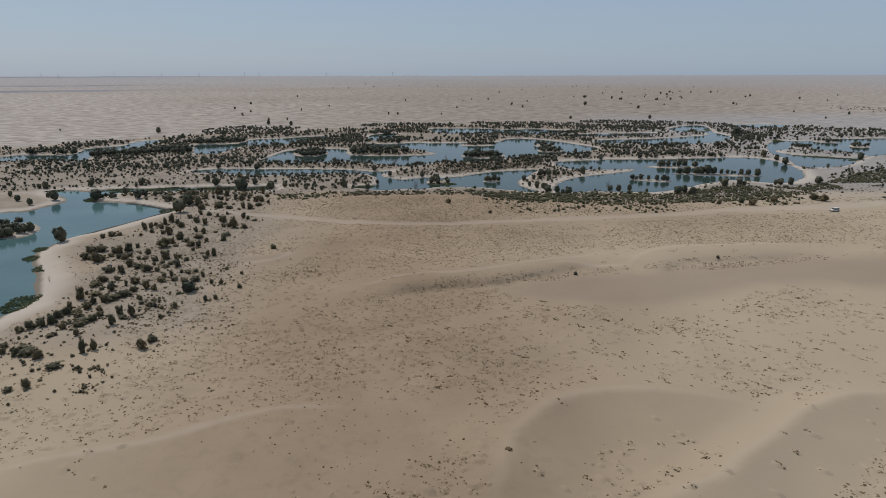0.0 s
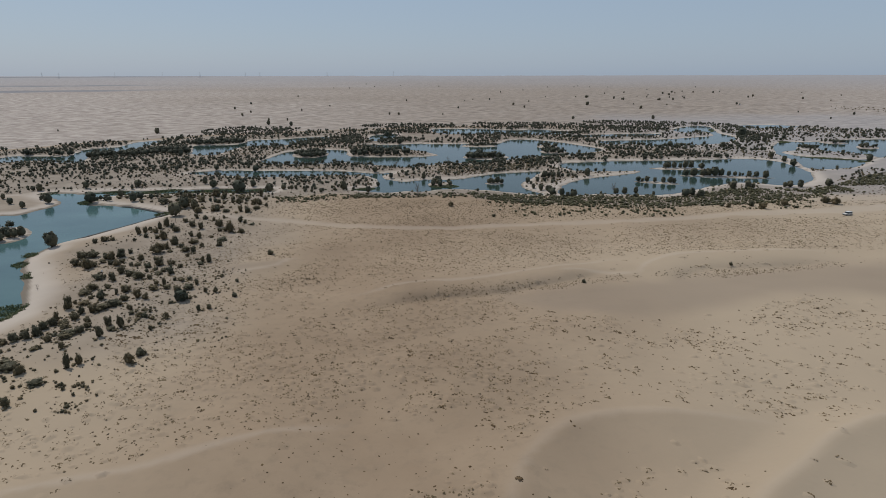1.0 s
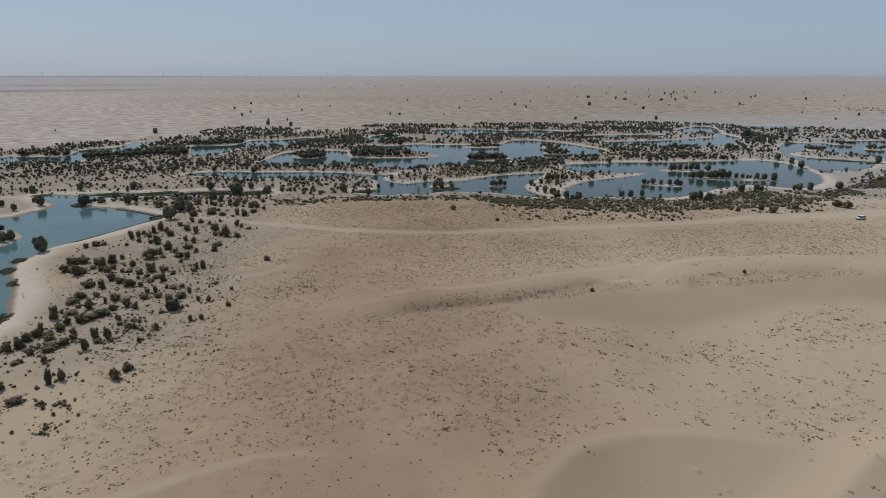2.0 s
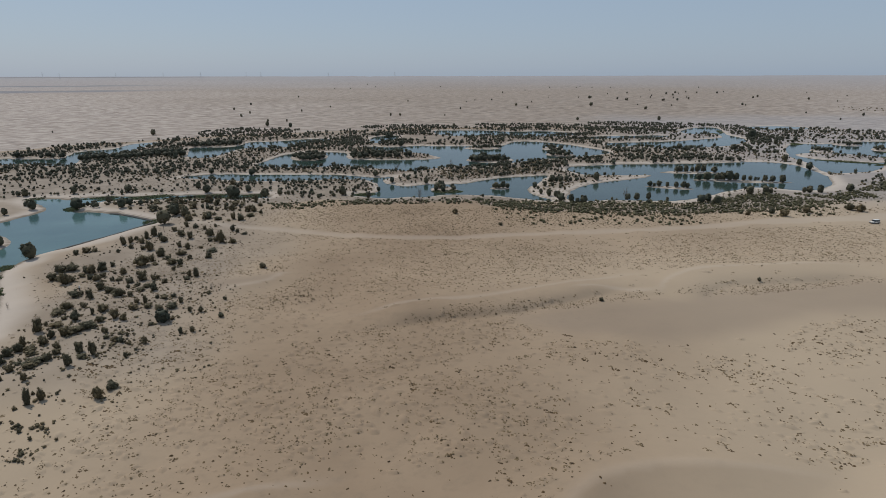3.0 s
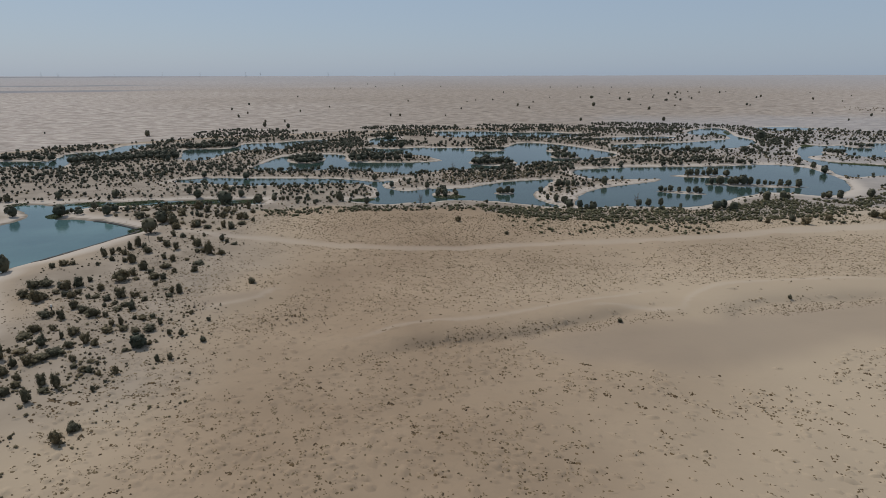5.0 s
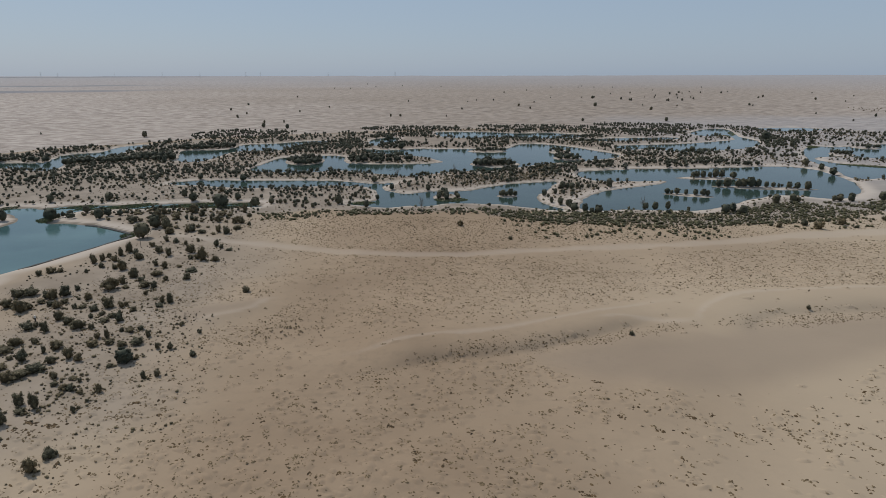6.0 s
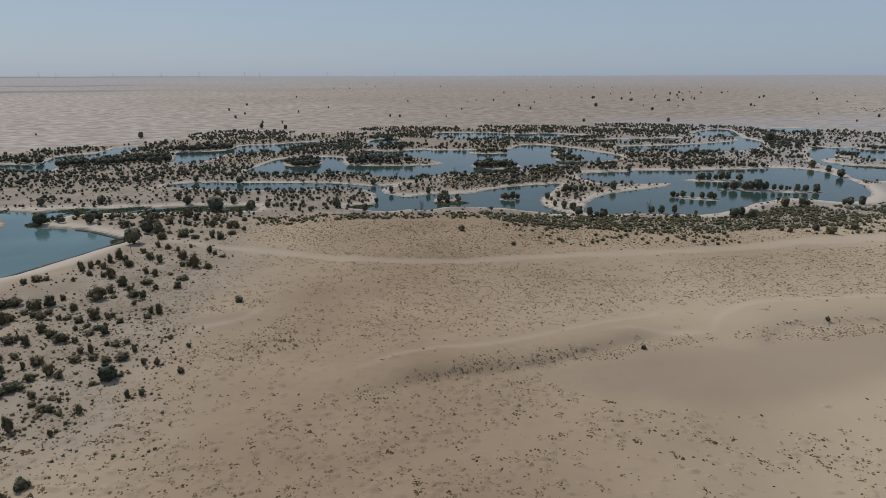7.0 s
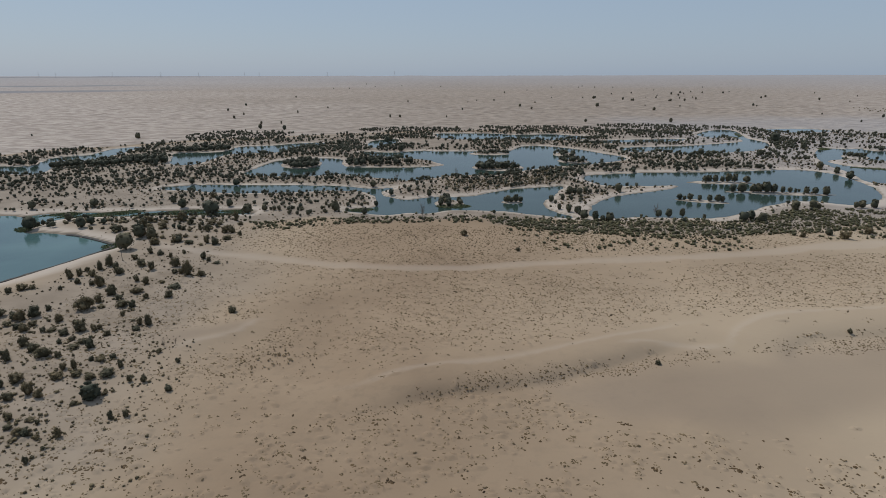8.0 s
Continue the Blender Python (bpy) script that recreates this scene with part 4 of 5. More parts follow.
def make_tree(seed):
    """A ghaf tree one metre high."""
    rng = np.random.default_rng(seed)
    c, r = tree_clumps(rng, 14, 0.46)
    ob = new("ghaf_tree")
    part("trunk", trunk_mesh(rng, c), None, ob)
    v, f = foliage(rng, (c, r), 540, 0.038, 0.9)
    part("crown", soup("crown", v, f, LEAF), None, ob)
    return tagged(ob, "dark green ghaf tree with dense rounded crown on sand", "tree", "trees of the oasis")


def bush_clumps(rng, clumps=8):
    """Clumps of a rounded shrub one metre wide and about 0.8 m high."""
    c, r = [(0.0, 0.0, 0.27)], [(0.41, 0.41, 0.43)]
    for k in range(clumps):
        a, h = 2.4 * k + rng.uniform(-0.6, 0.6), rng.uniform(0.05, 0.62)
        q = 0.37 * math.sqrt(max(0.1, 1 - ((h - 0.24) / 0.52) ** 2)) * rng.uniform(0.6, 0.98)
        s = rng.uniform(0.1, 0.18)
        c.append((q * math.cos(a), q * math.sin(a), h))
        r.append((s, s, s * 1.1))
    return np.array(c), np.array(r)


def make_bush(seed):
    """A desert shrub one metre wide."""
    rng = np.random.default_rng(seed)
    c, r = bush_clumps(rng, 10)
    ob = new("desert_shrub")
    bm = bmesh.new()
    for p in c:
        tube(bm, (0, 0, -0.05), p, 0.018, 0.006, 4)
    part("woody_base", bm, BARK, ob)
    v, f = foliage(rng, (c, r), 680, 0.032, 0.72)
    v[:, 2] = np.maximum(v[:, 2], -0.02)
    part("foliage", soup("foliage", v, f, SCRUB), None, ob)
    return tagged(ob, "grey-green desert shrub with dense twiggy foliage on sand", "shrub", "shrubs on the sand")


def make_round_bush(x, y, wide, tall):
    """A dense, round, dark bush that stands by itself."""
    rng = np.random.default_rng(5)
    c, r = [(0.0, 0.0, 0.4 * tall)], [(0.42 * wide, 0.42 * wide, 0.44 * tall)]
    for k in range(44):
        a, h = 2.4 * k, rng.uniform(0.12, 0.8)
        q = 0.4 * wide * math.sqrt(1 - ((h - 0.4) / 0.56) ** 2)
        c.append((q * math.cos(a), q * math.sin(a), h * tall))
        r.append((0.085 * wide,) * 3)
    ob = new("round_bush")
    bm = bmesh.new()
    for p in c[1:9]:
        tube(bm, (0, 0, -0.1), p, 0.08, 0.02, 5)
    part("woody_base", bm, BARK, ob)
    v, f = foliage(rng, (np.array(c), np.array(r)), 3600, 0.075, 0.9)
    v[:, 2] = np.maximum(v[:, 2], -0.05)
    part("foliage", soup("foliage", v, f, LEAF), None, ob)
    ob.location = (x, y, float(ground_at([(x, y)])[0][0]) - 0.05)
    return tagged(ob, "large dense round dark green bush standing on sand", "bush")


def ground_at(points):
    p = np.array([q[:2] for q in points], float)
    return land(p[:, 0].copy(), p[:, 1].copy())


def plant(kinds, places, rng, sink=0.0):
    """Sets one of several kinds of plant at each place (x, y, size)."""
    z, _ = ground_at(places)
    used = set()
    for (x, y, s, *tall), h in zip(places, z):
        k = int(rng.integers(0, len(kinds)))
        wide = s * (rng.uniform(1.02, 1.25) if tall else rng.uniform(0.8, 1.08))
        m = Matrix.LocRotScale((x, y, max(h, 0.02) - sink), Euler((0, 0, rng.uniform(0, 6.28))), (wide, wide * rng.uniform(0.85, 1.1), tall[0] / 0.8 if tall else s))
        if k in used:
            copy_thing(kinds[k], m)
        else:
            used.add(k)
            first.append((kinds[k], m))


def scatter(rng, zone, count, gap, margin, clear=0.3, shore_pull=0.0, bare=0.0):
    """Places in a zone, off the water and the tracks, in loose clusters."""
    line = ZONE_LINES[zone]
    lo, hi = line.min(0), line.max(0)
    n = count * 14
    x, y = rng.uniform(lo[0], hi[0], n), rng.uniform(lo[1], hi[1], n)
    ok = nearest(x, y, line, True)[0] < 0
    x, y = x[ok], y[ok]
    d = shore(x, y)
    grow = 0.5 + 0.5 * rough_noise(x, y, 38, 71, 2) + (0.45 * lattice(x, y, 9, 77) if zone in ("oasis", "belt", "belt_edge", "belt_west") else 0) + shore_pull * np.exp(-d / 14)
    ok = (d > margin + rng.uniform(0, 4.5, len(x))) & (in_zone(x, y, "rim") > 0) & ((in_zone(x, y, "sandbar") > 0) | (rng.uniform(0, 1, len(x)) < 0.15)) & (track_cover(x, y) < 0.1) & (grow > bare) & (rng.uniform(0, 1, len(x)) < np.clip(grow, clear, 1))
    x, y = x[ok], y[ok]
    grid, out = {}, []
    for px, py in zip(x, y):
        key = (int(px // gap), int(py // gap))
        if any((px - qx) ** 2 + (py - qy) ** 2 < gap * gap for a in (-1, 0, 1) for b in (-1, 0, 1) for qx, qy in grid.get((key[0] + a, key[1] + b), ())):
            continue
        grid.setdefault(key, []).append((px, py))
        out.append((px, py))
        if len(out) >= count:
            break
    return out


def merged(name, places, rng, clump_fn, count, size, material, faces=1, low=1.0, lumps=9):
    """Many plants that nobody could count, joined in one mesh."""
    z, _ = ground_at(places)
    vs, fs, dry, base = [], [], [], 0
    forms = []
    for k in range(10):
        c, r = clump_fn(rng)
        forms.append(foliage(rng, (c, r), count, size, 0.78, faces, lumps))
    for (x, y, s), h in zip(places, z):
        v, f = forms[int(rng.integers(0, len(forms)))]
        a = rng.uniform(0, 6.28)
        ca, sa = math.cos(a), math.sin(a)
        w = s * rng.uniform(0.85, 1.2)
        vs.append(np.stack([x + w * (v[:, 0] * ca - v[:, 1] * sa), y + w * (v[:, 0] * sa + v[:, 1] * ca), max(h, 0.0) + s * low * v[:, 2]], -1))
        fs.append(f + base)
        dry.append(np.full(len(v), rng.uniform(0, 1) ** 1.5, np.float32))
        base += len(v)
    me = soup(name, np.concatenate(vs), np.concatenate(fs), material)
    me.attributes.new("dryness", "FLOAT", "POINT").data.foreach_set("value", np.concatenate(dry))
    return new(name, me)


first = []
gx, gy, gz, gquads = build_ground()
build_lakes(gx, gy, gz, gquads)

build_edging(0, 19, "low dark stone edging along the lake bank")
build_edging(-14, 13, "low dark stone edging along the lake bank")

rng = np.random.default_rng(7)
listed_trees = WEST_SHORE_TREES + SHORE_TREES + EAST_TREES + SPIT_TREES + ISLAND_TREES + ROW_TREES + FAR_EAST_TREES + HORIZON_TREES + [(x, y, h if y < 700 else 0.68 * h) for x, y, h in BANK_TREES + LONE_TREES]
bank_shrubs = SHORE_SHRUBS + MIDDLE_SHRUBS + POINT_SHRUBS + TRACK_SHRUBS + WEST_SHRUBS + WEST_LOW_SHRUBS + RING_SHRUBS + FOOT_SHRUBS + BEACH_SHRUBS + SPIT_SHRUBS
listed_bushes = bank_shrubs + BANK_BUSHES + BELT_BUSHES
more_trees = [(x, y, rng.uniform(1.2, 2.2) + 1.1 * rng.uniform(0, 1) ** 3) for x, y in scatter(rng, "oasis", 4600, 2.3, 0.8, 0.12, 0.5, 0.12)]
island_trees = []
for cx, cy, rx, ry, turn in ISLANDS[:-4]:    # the last four carry listed trees
    for k in range(6 if rx * ry > 500 else int(rx * ry / 9) + 4):
        a, q = rng.uniform(0, 6.28), math.sqrt(rng.uniform(0, 0.75))
        u, v, t = q * rx * math.cos(a), q * ry * math.sin(a), radians(turn)
        island_trees.append((cx + u * math.cos(t) - v * math.sin(t), cy + u * math.sin(t) + v * math.cos(t), rng.uniform(2.2, 4.0)))


def grove(cx, cy, rx, ry, gap):
    """Places in an ellipse, on dry ground."""
    turn = math.atan2(-cx, cy - 30)
    n = int(rx * ry * 3.14 / (gap * gap)) + 3
    a, q = rng.uniform(0, 6.28, n), np.sqrt(rng.uniform(0, 1, n))
    u, v = q * rx * np.cos(a), q * ry * np.sin(a)
    x, y = cx + u * math.cos(turn) - v * math.sin(turn), cy + u * math.sin(turn) + v * math.cos(turn)
    ok = (shore(x, y) > 0.3) & (track_cover(x, y) < 0.3)
    return list(zip(x[ok], y[ok]))


def near_shore(p):
    """On the low bank this side of the lakes, where only scrub grows."""
    return p[1] < 330 and -95 < p[0] < 215


grove_trees = [(x, y, rng.uniform(3.2, 5.8)) for g in GROVES for x, y in grove(*g, 3.6)]
grove_trees += [(x, y, rng.uniform(1.8, 3.8) * (0.75 if y < 370 else 1.0)) for g in OPEN_GROVES for x, y in grove(*g, 4.3)]
grove_trees += [(x, y, rng.uniform(1.7, 3.4) * (0.75 if y < 370 else 1.0)) for g in YOUNG_GROVES for x, y in grove(*g, 4.8)]
more_trees = [(x, y, s * (1.5 if y > 480 else 1.0)) for x, y, s in more_trees if x < 200 or y < 440 or rng.uniform() < 0.6]
more_trees = [p for p in more_trees if not near_shore(p) or rng.uniform() < 0.1]
thicket = scatter(rng, "thicket", 900, 1.3, 1.5, 0.6)
grove_trees += [(x, y, rng.uniform(1.6, 3.0)) for x, y in thicket[::12]]
near_first = sorted(more_trees + island_trees + grove_trees, key=lambda p: math.hypot(p[0], p[1] - 150))
single = listed_trees + near_first[:300 - len(listed_trees)]
plant([make_tree(100 + k) for k in range(9)], single, rng, 0.05)
tagged(merged("far_trees", near_first[300 - len(listed_trees):], rng, lambda r: tree_clumps(r, 4, 0.46), 18, 0.12, LEAF, lumps=1),
       "dark green woodland of small ghaf trees between lakes", "woodland", kind="stuff")

more_bushes = [(x, y, rng.uniform(0.4, 0.9)) for x, y in scatter(rng, "west_bank", 110, 2.0, 4, 0.6)]
more_bushes += [(x, y, rng.uniform(0.5, 1.2)) for x, y in scatter(rng, "west_far", 25, 3.5, 4, 0.5)]
more_bushes += [(x, y, rng.uniform(1.5, 3.4)) for x, y in scatter(rng, "spit", 60, 3.5, 4, 0.5)]
belt = [(x, y, 0.6 + 2.2 * rng.uniform(0, 1) ** 2) for x, y in scatter(rng, "belt", 4300, 0.8, 2.5, 0.5, 0.3, 0.02)]
belt += [(x, y, 0.3 + 2.4 * rng.uniform(0, 1) ** 5) for x, y in scatter(rng, "belt_edge", 1000, 0.9, 4, 0.12, 0.0, 0.25)]
belt += [(x, y, 0.4 + 2.3 * rng.uniform(0, 1) ** 2) for x, y in scatter(rng, "belt_west", 420, 1.0, 2, 0.3, 0.5, 0.05)]
under = [(x, y, rng.uniform(0.9, 2.4)) for x, y in scatter(rng, "oasis", 5800, 1.5, 1.2, 0.15, 0.35, 0.05)]
belt += [p for p in under if near_shore(p) and (p[0] > 60 or rng.uniform() < 0.6)] + [(x, y, 0.7 + 2.2 * rng.uniform(0, 1) ** 2) for x, y in scatter(rng, "low_bank", 230, 1.6, 1.6, 0.3)]
under = [p for p in under if not near_shore(p)]
under += [(x, y, 0.8 + 1.5 * rng.uniform(0, 1) ** 2) for x, y in thicket]
far_row = [(x, y, rng.uniform(2.0, 4.0)) for x, y in scatter(rng, "far_row", 70, 5.0, 4, 0.4)]
low_growth = []                              # low growth round the shrubs of the bank
for x, y, w, h in bank_shrubs:
    n = int(rng.integers(5, 14))
    low_growth += [(x + p, y + q, s) for p, q, s in zip(rng.normal(0, 1.15 * w, n), rng.normal(0, 1.15 * w, n), 0.3 + 0.9 * rng.uniform(0, 1, n) ** 2)]
low_growth += [(x, y, 0.35 + 0.8 * rng.uniform(0, 1) ** 2) for x, y in scatter(rng, "bank_foot", 280, 0.8, 4, 0.2)]
near_first = sorted(more_bushes + far_row, key=lambda p: math.hypot(p[0], p[1] - 100))
single = listed_bushes + near_first[:max(0, 300 - len(listed_bushes))]
plant([make_bush(200 + k) for k in range(8)], single, rng, 0.03)
tagged(merged("scrub", near_first[max(0, 300 - len(listed_bushes)):] + under + low_growth, rng, lambda r: bush_clumps(r, 2), 14, 0.12, SCRUB, low=0.72, lumps=1),
       "grey-green desert scrub thicket along the lake banks", "scrub", kind="stuff")
tagged(merged("belt_scrub", belt, rng, lambda r: bush_clumps(r, 2), 12, 0.13, BELT, low=0.7, lumps=1),
       "dark dense scrub on the bank before the lake", "scrub", kind="stuff")
make_round_bush(*ROUND_BUSH)
for ob, m in first:
    ob.matrix_basis = m


# ---- dry tufts, reeds ----
def blades(places, rng, count, spread, high, lean):
    """Sprays of thin blades at each place (x, y, size)."""
    z, _ = ground_at(places)
    p = np.array(places, float)
    n = len(p)
    s = np.repeat(p[:, 2], count)
    a, q = rng.uniform(0, 6.28, n * count), np.sqrt(rng.uniform(0, 1, n * count)) * spread * s
    ox, oy = q * np.cos(a), q * np.sin(a)
    bx, by, bz = np.repeat(p[:, 0], count) + ox, np.repeat(p[:, 1], count) + oy, np.repeat(np.maximum(z, 0), count) - 0.03
    tall = s * high * rng.uniform(0.5, 1.2, n * count)
    t = rng.uniform(0, 6.28, n * count)
    w = s * rng.uniform(0.1, 0.24, n * count)
    lx, ly = tall * lean * rng.normal(0, 1, n * count), tall * lean * rng.normal(0, 1, n * count)
    v = np.stack([np.stack([bx - w * np.cos(t), by - w * np.sin(t), bz], -1), np.stack([bx + w * np.cos(t), by + w * np.sin(t), bz], -1),
                  np.stack([bx + lx + 0.6 * w * np.cos(t), by + ly + 0.6 * w * np.sin(t), bz + tall], -1),
                  np.stack([bx + lx - 0.6 * w * np.cos(t), by + ly - 0.6 * w * np.sin(t), bz + tall], -1)], 1)
    return v.reshape(-1, 3), np.arange(4 * n * count).reshape(-1, 4)


def growth(x, y):
    """How thickly the dry grass stands: patches and bare sand."""
    patch = 0.52 + 0.75 * rough_noise(x, y, 30, 91, 2) + 0.35 * lattice(x, y, 7, 95)
    behind = ease(y - 0.25 * np.clip(x, -60, 60), 176, 192)
    return np.clip(patch + 0.35 * behind, 0.12, 1)


def tuft_places(count, x0, x1, y0, y1):
    """Places for tufts, off the water, the tracks, the hard pans and the faces of the dunes."""
    x, y = rng.uniform(x0, x1, count), rng.uniform(y0, y1, count)
    ok = (shore(x, y) > 9) & (track_cover(x, y) < 0.25) & ((track_cover(x, y + 5) < 0.25) | (x < 10) | (rng.uniform(0, 1, count) < 0.15))
    ok &= rng.uniform(0, 1, count) < growth(x, y) * ease(np.minimum(in_zone(x, y, "bare"), in_zone(x, y, "pan")), -2, 4)
    ok &= rng.uniform(0, 1, count) < 0.1 + 0.9 * ease(in_zone(x, y, "swale") + lattice(x, y, 5, 97), -1.5, 1)
    for name, line in RIDGE_LINES.items():
        dist, side, along = nearest(x, y, line)
        ok &= ~((dist < np.where(side > 0, 3.0, 1.6 * RIDGE_FORM[name][2])) & (rng.uniform(0, 1, count) < 0.93))
    return x[ok], y[ok]


def along_wind(n, long, wide):
    """Offsets of n small plants, drawn out along the wind."""
    u, w = rng.normal(0, long, n), rng.normal(0, wide, n)
    return 0.8 * u + 0.6 * w, -0.6 * u + 0.8 * w


# low mounds that the wind has heaped up round the grass
mx, my = (np.concatenate(p) for p in zip(tuft_places(9500, -110, 130, 45, 150), tuft_places(9500, -110, 190, 150, 250)))
mound_size = 0.42 + 0.5 * rng.uniform(0, 1, len(mx)) ** 2


def build_mounds(x, y, size):
    n, sides = len(x), 6
    a = np.arange(sides) * 2 * math.pi / sides
    ring = np.stack([np.cos(a), np.sin(a)], -1)
    form = np.concatenate([1.45 * ring, 1.0 * ring, 0.5 * ring + (0.1, 0), [(0.2, 0)]])
    rise = np.concatenate([np.zeros(sides), np.full(sides, 0.22), np.full(sides, 0.8), [1.0]])
    turn = rng.normal(-0.62, 0.35, n)
    u = form[None, :, 0] * (size * rng.uniform(1.0, 1.7, n))[:, None] * rng.uniform(0.85, 1.15, (n, len(form)))
    w = form[None, :, 1] * (size * rng.uniform(0.7, 1.0, n))[:, None] * rng.uniform(0.85, 1.15, (n, len(form)))
    c, t = np.cos(turn)[:, None], np.sin(turn)[:, None]
    px, py = (x[:, None] + u * c - w * t).ravel(), (y[:, None] + u * t + w * c).ravel()
    z, d = land(px, py)
    z = z + (rise[None, :] * (size * rng.uniform(0.2, 0.5, n))[:, None] - 0.02 * (rise[None, :] == 0)).ravel()
    faces = []
    for i in range(sides):
        j = (i + 1) % sides
        for k in (0, sides):
            faces += [(k + i, k + j, k + sides + j), (k + i, k + sides + j, k + sides + i)]
        faces.append((2 * sides + i, 2 * sides + j, 3 * sides))
    f = np.array(faces)[None] + (np.arange(n) * len(form))[:, None, None]
    me = soup("sand_mounds", np.stack([px, py, z], -1), f.reshape(-1, 3), SAND)
    paint(me, px, py, d)
    me.polygons.foreach_set("use_smooth", np.ones(len(me.polygons), bool))
    return tagged(new("sand_mounds", me), "low wind-blown mounds of beige sand under dry grass", "sand", kind="stuff")


build_mounds(mx, my, mound_size)

tufts, dots = [], []                         # fuzzy dry grass; small dark dwarf shrubs
for x, y, s in zip(mx, my, mound_size):      # grass on the mounds, thicker on the larger ones
    n = int(rng.integers(0, 4)) if s < 0.6 else int(rng.integers(2, 8))
    ox, oy = along_wind(n, 0.5 * s, 0.28 * s)
    tufts += [(x + p, y + q, h, 0.16 * s) for p, q, h in zip(ox, oy, rng.uniform(0.25, 0.55, n))]


def sprinkle(count, x0, x1, y0, y1, low, high):
    x, y = tuft_places(count, x0, x1, y0, y1)
    return [(a, b, h, 0.0) for a, b, h in zip(x, y, low + (high - low) * rng.uniform(0, 1, len(x)) ** 2)]


def clumps_of(count, x0, x1, y0, y1, fewest, most, spread, low, high):
    """Groups of small plants, drawn out along the wind."""
    out = []
    for x, y in zip(*tuft_places(count, x0, x1, y0, y1)):
        n = int(fewest + (most - fewest) * rng.uniform(0, 1) ** 2)
        wide = spread * rng.uniform(0.6, 1.4)
        ox, oy = along_wind(n, wide, 0.6 * wide)
        out += [(x + p, y + q, h, 0.0) for p, q, h in zip(ox, oy, low + (high - low) * rng.uniform(0, 1, n) ** 2)]
    return out


tufts += sprinkle(7000, -150, 210, 45, 190, 0.22, 0.6) + sprinkle(10500, -90, 260, 165, 288, 0.3, 0.8)
tufts += clumps_of(2600, -130, 170, 45, 200, 4, 17, 0.42, 0.24, 0.55) + clumps_of(1400, -90, 260, 165, 285, 3, 9, 0.6, 0.35, 0.7)
dots += sprinkle(4200, -150, 210, 45, 190, 0.2, 0.66) + sprinkle(13000, -90, 260, 165, 288, 0.28, 0.78) + sprinkle(3600, -75, 70, 236, 290, 0.35, 0.85)
dots += clumps_of(1500, -150, 210, 45, 200, 2, 8, 0.8, 0.28, 0.65) + clumps_of(420, -110, 150, 50, 150, 5, 14, 0.5, 0.3, 0.75) + sprinkle(2500, -110, 110, -40, 45, 0.2, 0.5)
line = RIDGE_LINES["bowl_east"]              # grass at the foot of the steep faces
k = rng.integers(2, len(line) - 2, 260)
ahead = line[k + 1] - line[k - 1]
ahead /= np.linalg.norm(ahead, axis=1, keepdims=True)
off = 1.6 * RIDGE_FORM["bowl_east"][2] + np.abs(rng.normal(0, 3, 260))
spot = line[k] + np.stack([ahead[:, 1], -ahead[:, 0]], -1) * off[:, None] + ahead * rng.uniform(-3, 3, (260, 1))
feet = [(x, y, 0.24 + 0.45 * rng.uniform(0, 1) ** 2.5, 0.0) for x, y in spot]
for name, count in (("foot_grass", 14000), ("foot_grass_east", 6500)):
    lo, hi = ZONE_LINES[name].min(0) - 2, ZONE_LINES[name].max(0) + 2
    x, y = rng.uniform(lo[0], hi[0], count), rng.uniform(lo[1], hi[1], count)
    ok = rng.uniform(0, 1, count) < ease(-in_zone(x, y, name) + 1.2 * lattice(x, y, 3, 98), -1.5, 1.2) * (0.6 + 0.5 * lattice(x, y, 6, 99))
    feet += [(a, b, 0.2 + 0.4 * rng.uniform(0, 1) ** 3, 0.0) for a, b in zip(x[ok], y[ok])]
tufts, dots = tufts + feet[::2], dots + feet[1::2]
for x, y, reach in TWIG_HEAPS:
    dots += [(x + p, y + q, h, 0.0) for p, q, h in zip(rng.normal(0, 0.6 * reach, 26), rng.normal(0, 0.25 * reach, 26), rng.uniform(0.3, 0.75, 26))]
x, y = rng.uniform(-190, 250, 16000), rng.uniform(296, 480, 16000)      # low twigs and litter between the shrubs of the oasis
ok = (shore(x, y) > 2.5) & (in_zone(x, y, "oasis") < 0) & (in_zone(x, y, "rim") > 0) & (0.55 + 0.6 * lattice(x, y, 11, 78) > rng.uniform(0, 1, len(x)))
dots += [(a, b, 0.35 + 0.8 * rng.uniform(0, 1) ** 2, 0.0) for a, b in zip(x[ok], y[ok])]
dots += [(x, y, 0.2 + 0.4 * rng.uniform(0, 1) ** 2, 0.0) for x, y in scatter(rng, "dune_foot", 300, 0.7, 4, 0.1)]


def cushions(places, rng, form):
    """Low, ragged cushions of dry grass, drawn out by the wind."""
    z, _ = ground_at(places)
    v0, f0 = form
    p = np.array(places, float)
    n = len(p)
    turn = rng.normal(-0.62, 0.7, n)
    long, wide, high = p[:, 2] * rng.uniform(0.4, 0.72, n), p[:, 2] * rng.uniform(0.3, 0.5, n), p[:, 2] * rng.uniform(0.22, 0.45, n)
    u = v0[None, :, 0] * long[:, None] * rng.uniform(0.6, 1.3, (n, len(v0)))
    w = v0[None, :, 1] * wide[:, None] * rng.uniform(0.5, 1.35, (n, len(v0)))
    h = v0[None, :, 2] * high[:, None] * rng.uniform(0.6, 1.2, (n, len(v0)))
    c, s = np.cos(turn)[:, None], np.sin(turn)[:, None]
    v = np.stack([p[:, :1] + u * c - w * s, p[:, 1:2] + u * s + w * c, (np.maximum(z, 0) + p[:, 3])[:, None] + h], -1)
    f = f0[None] + (np.arange(n) * len(v0))[:, None, None]
    return v.reshape(-1, 3), f.reshape(-1, 3)


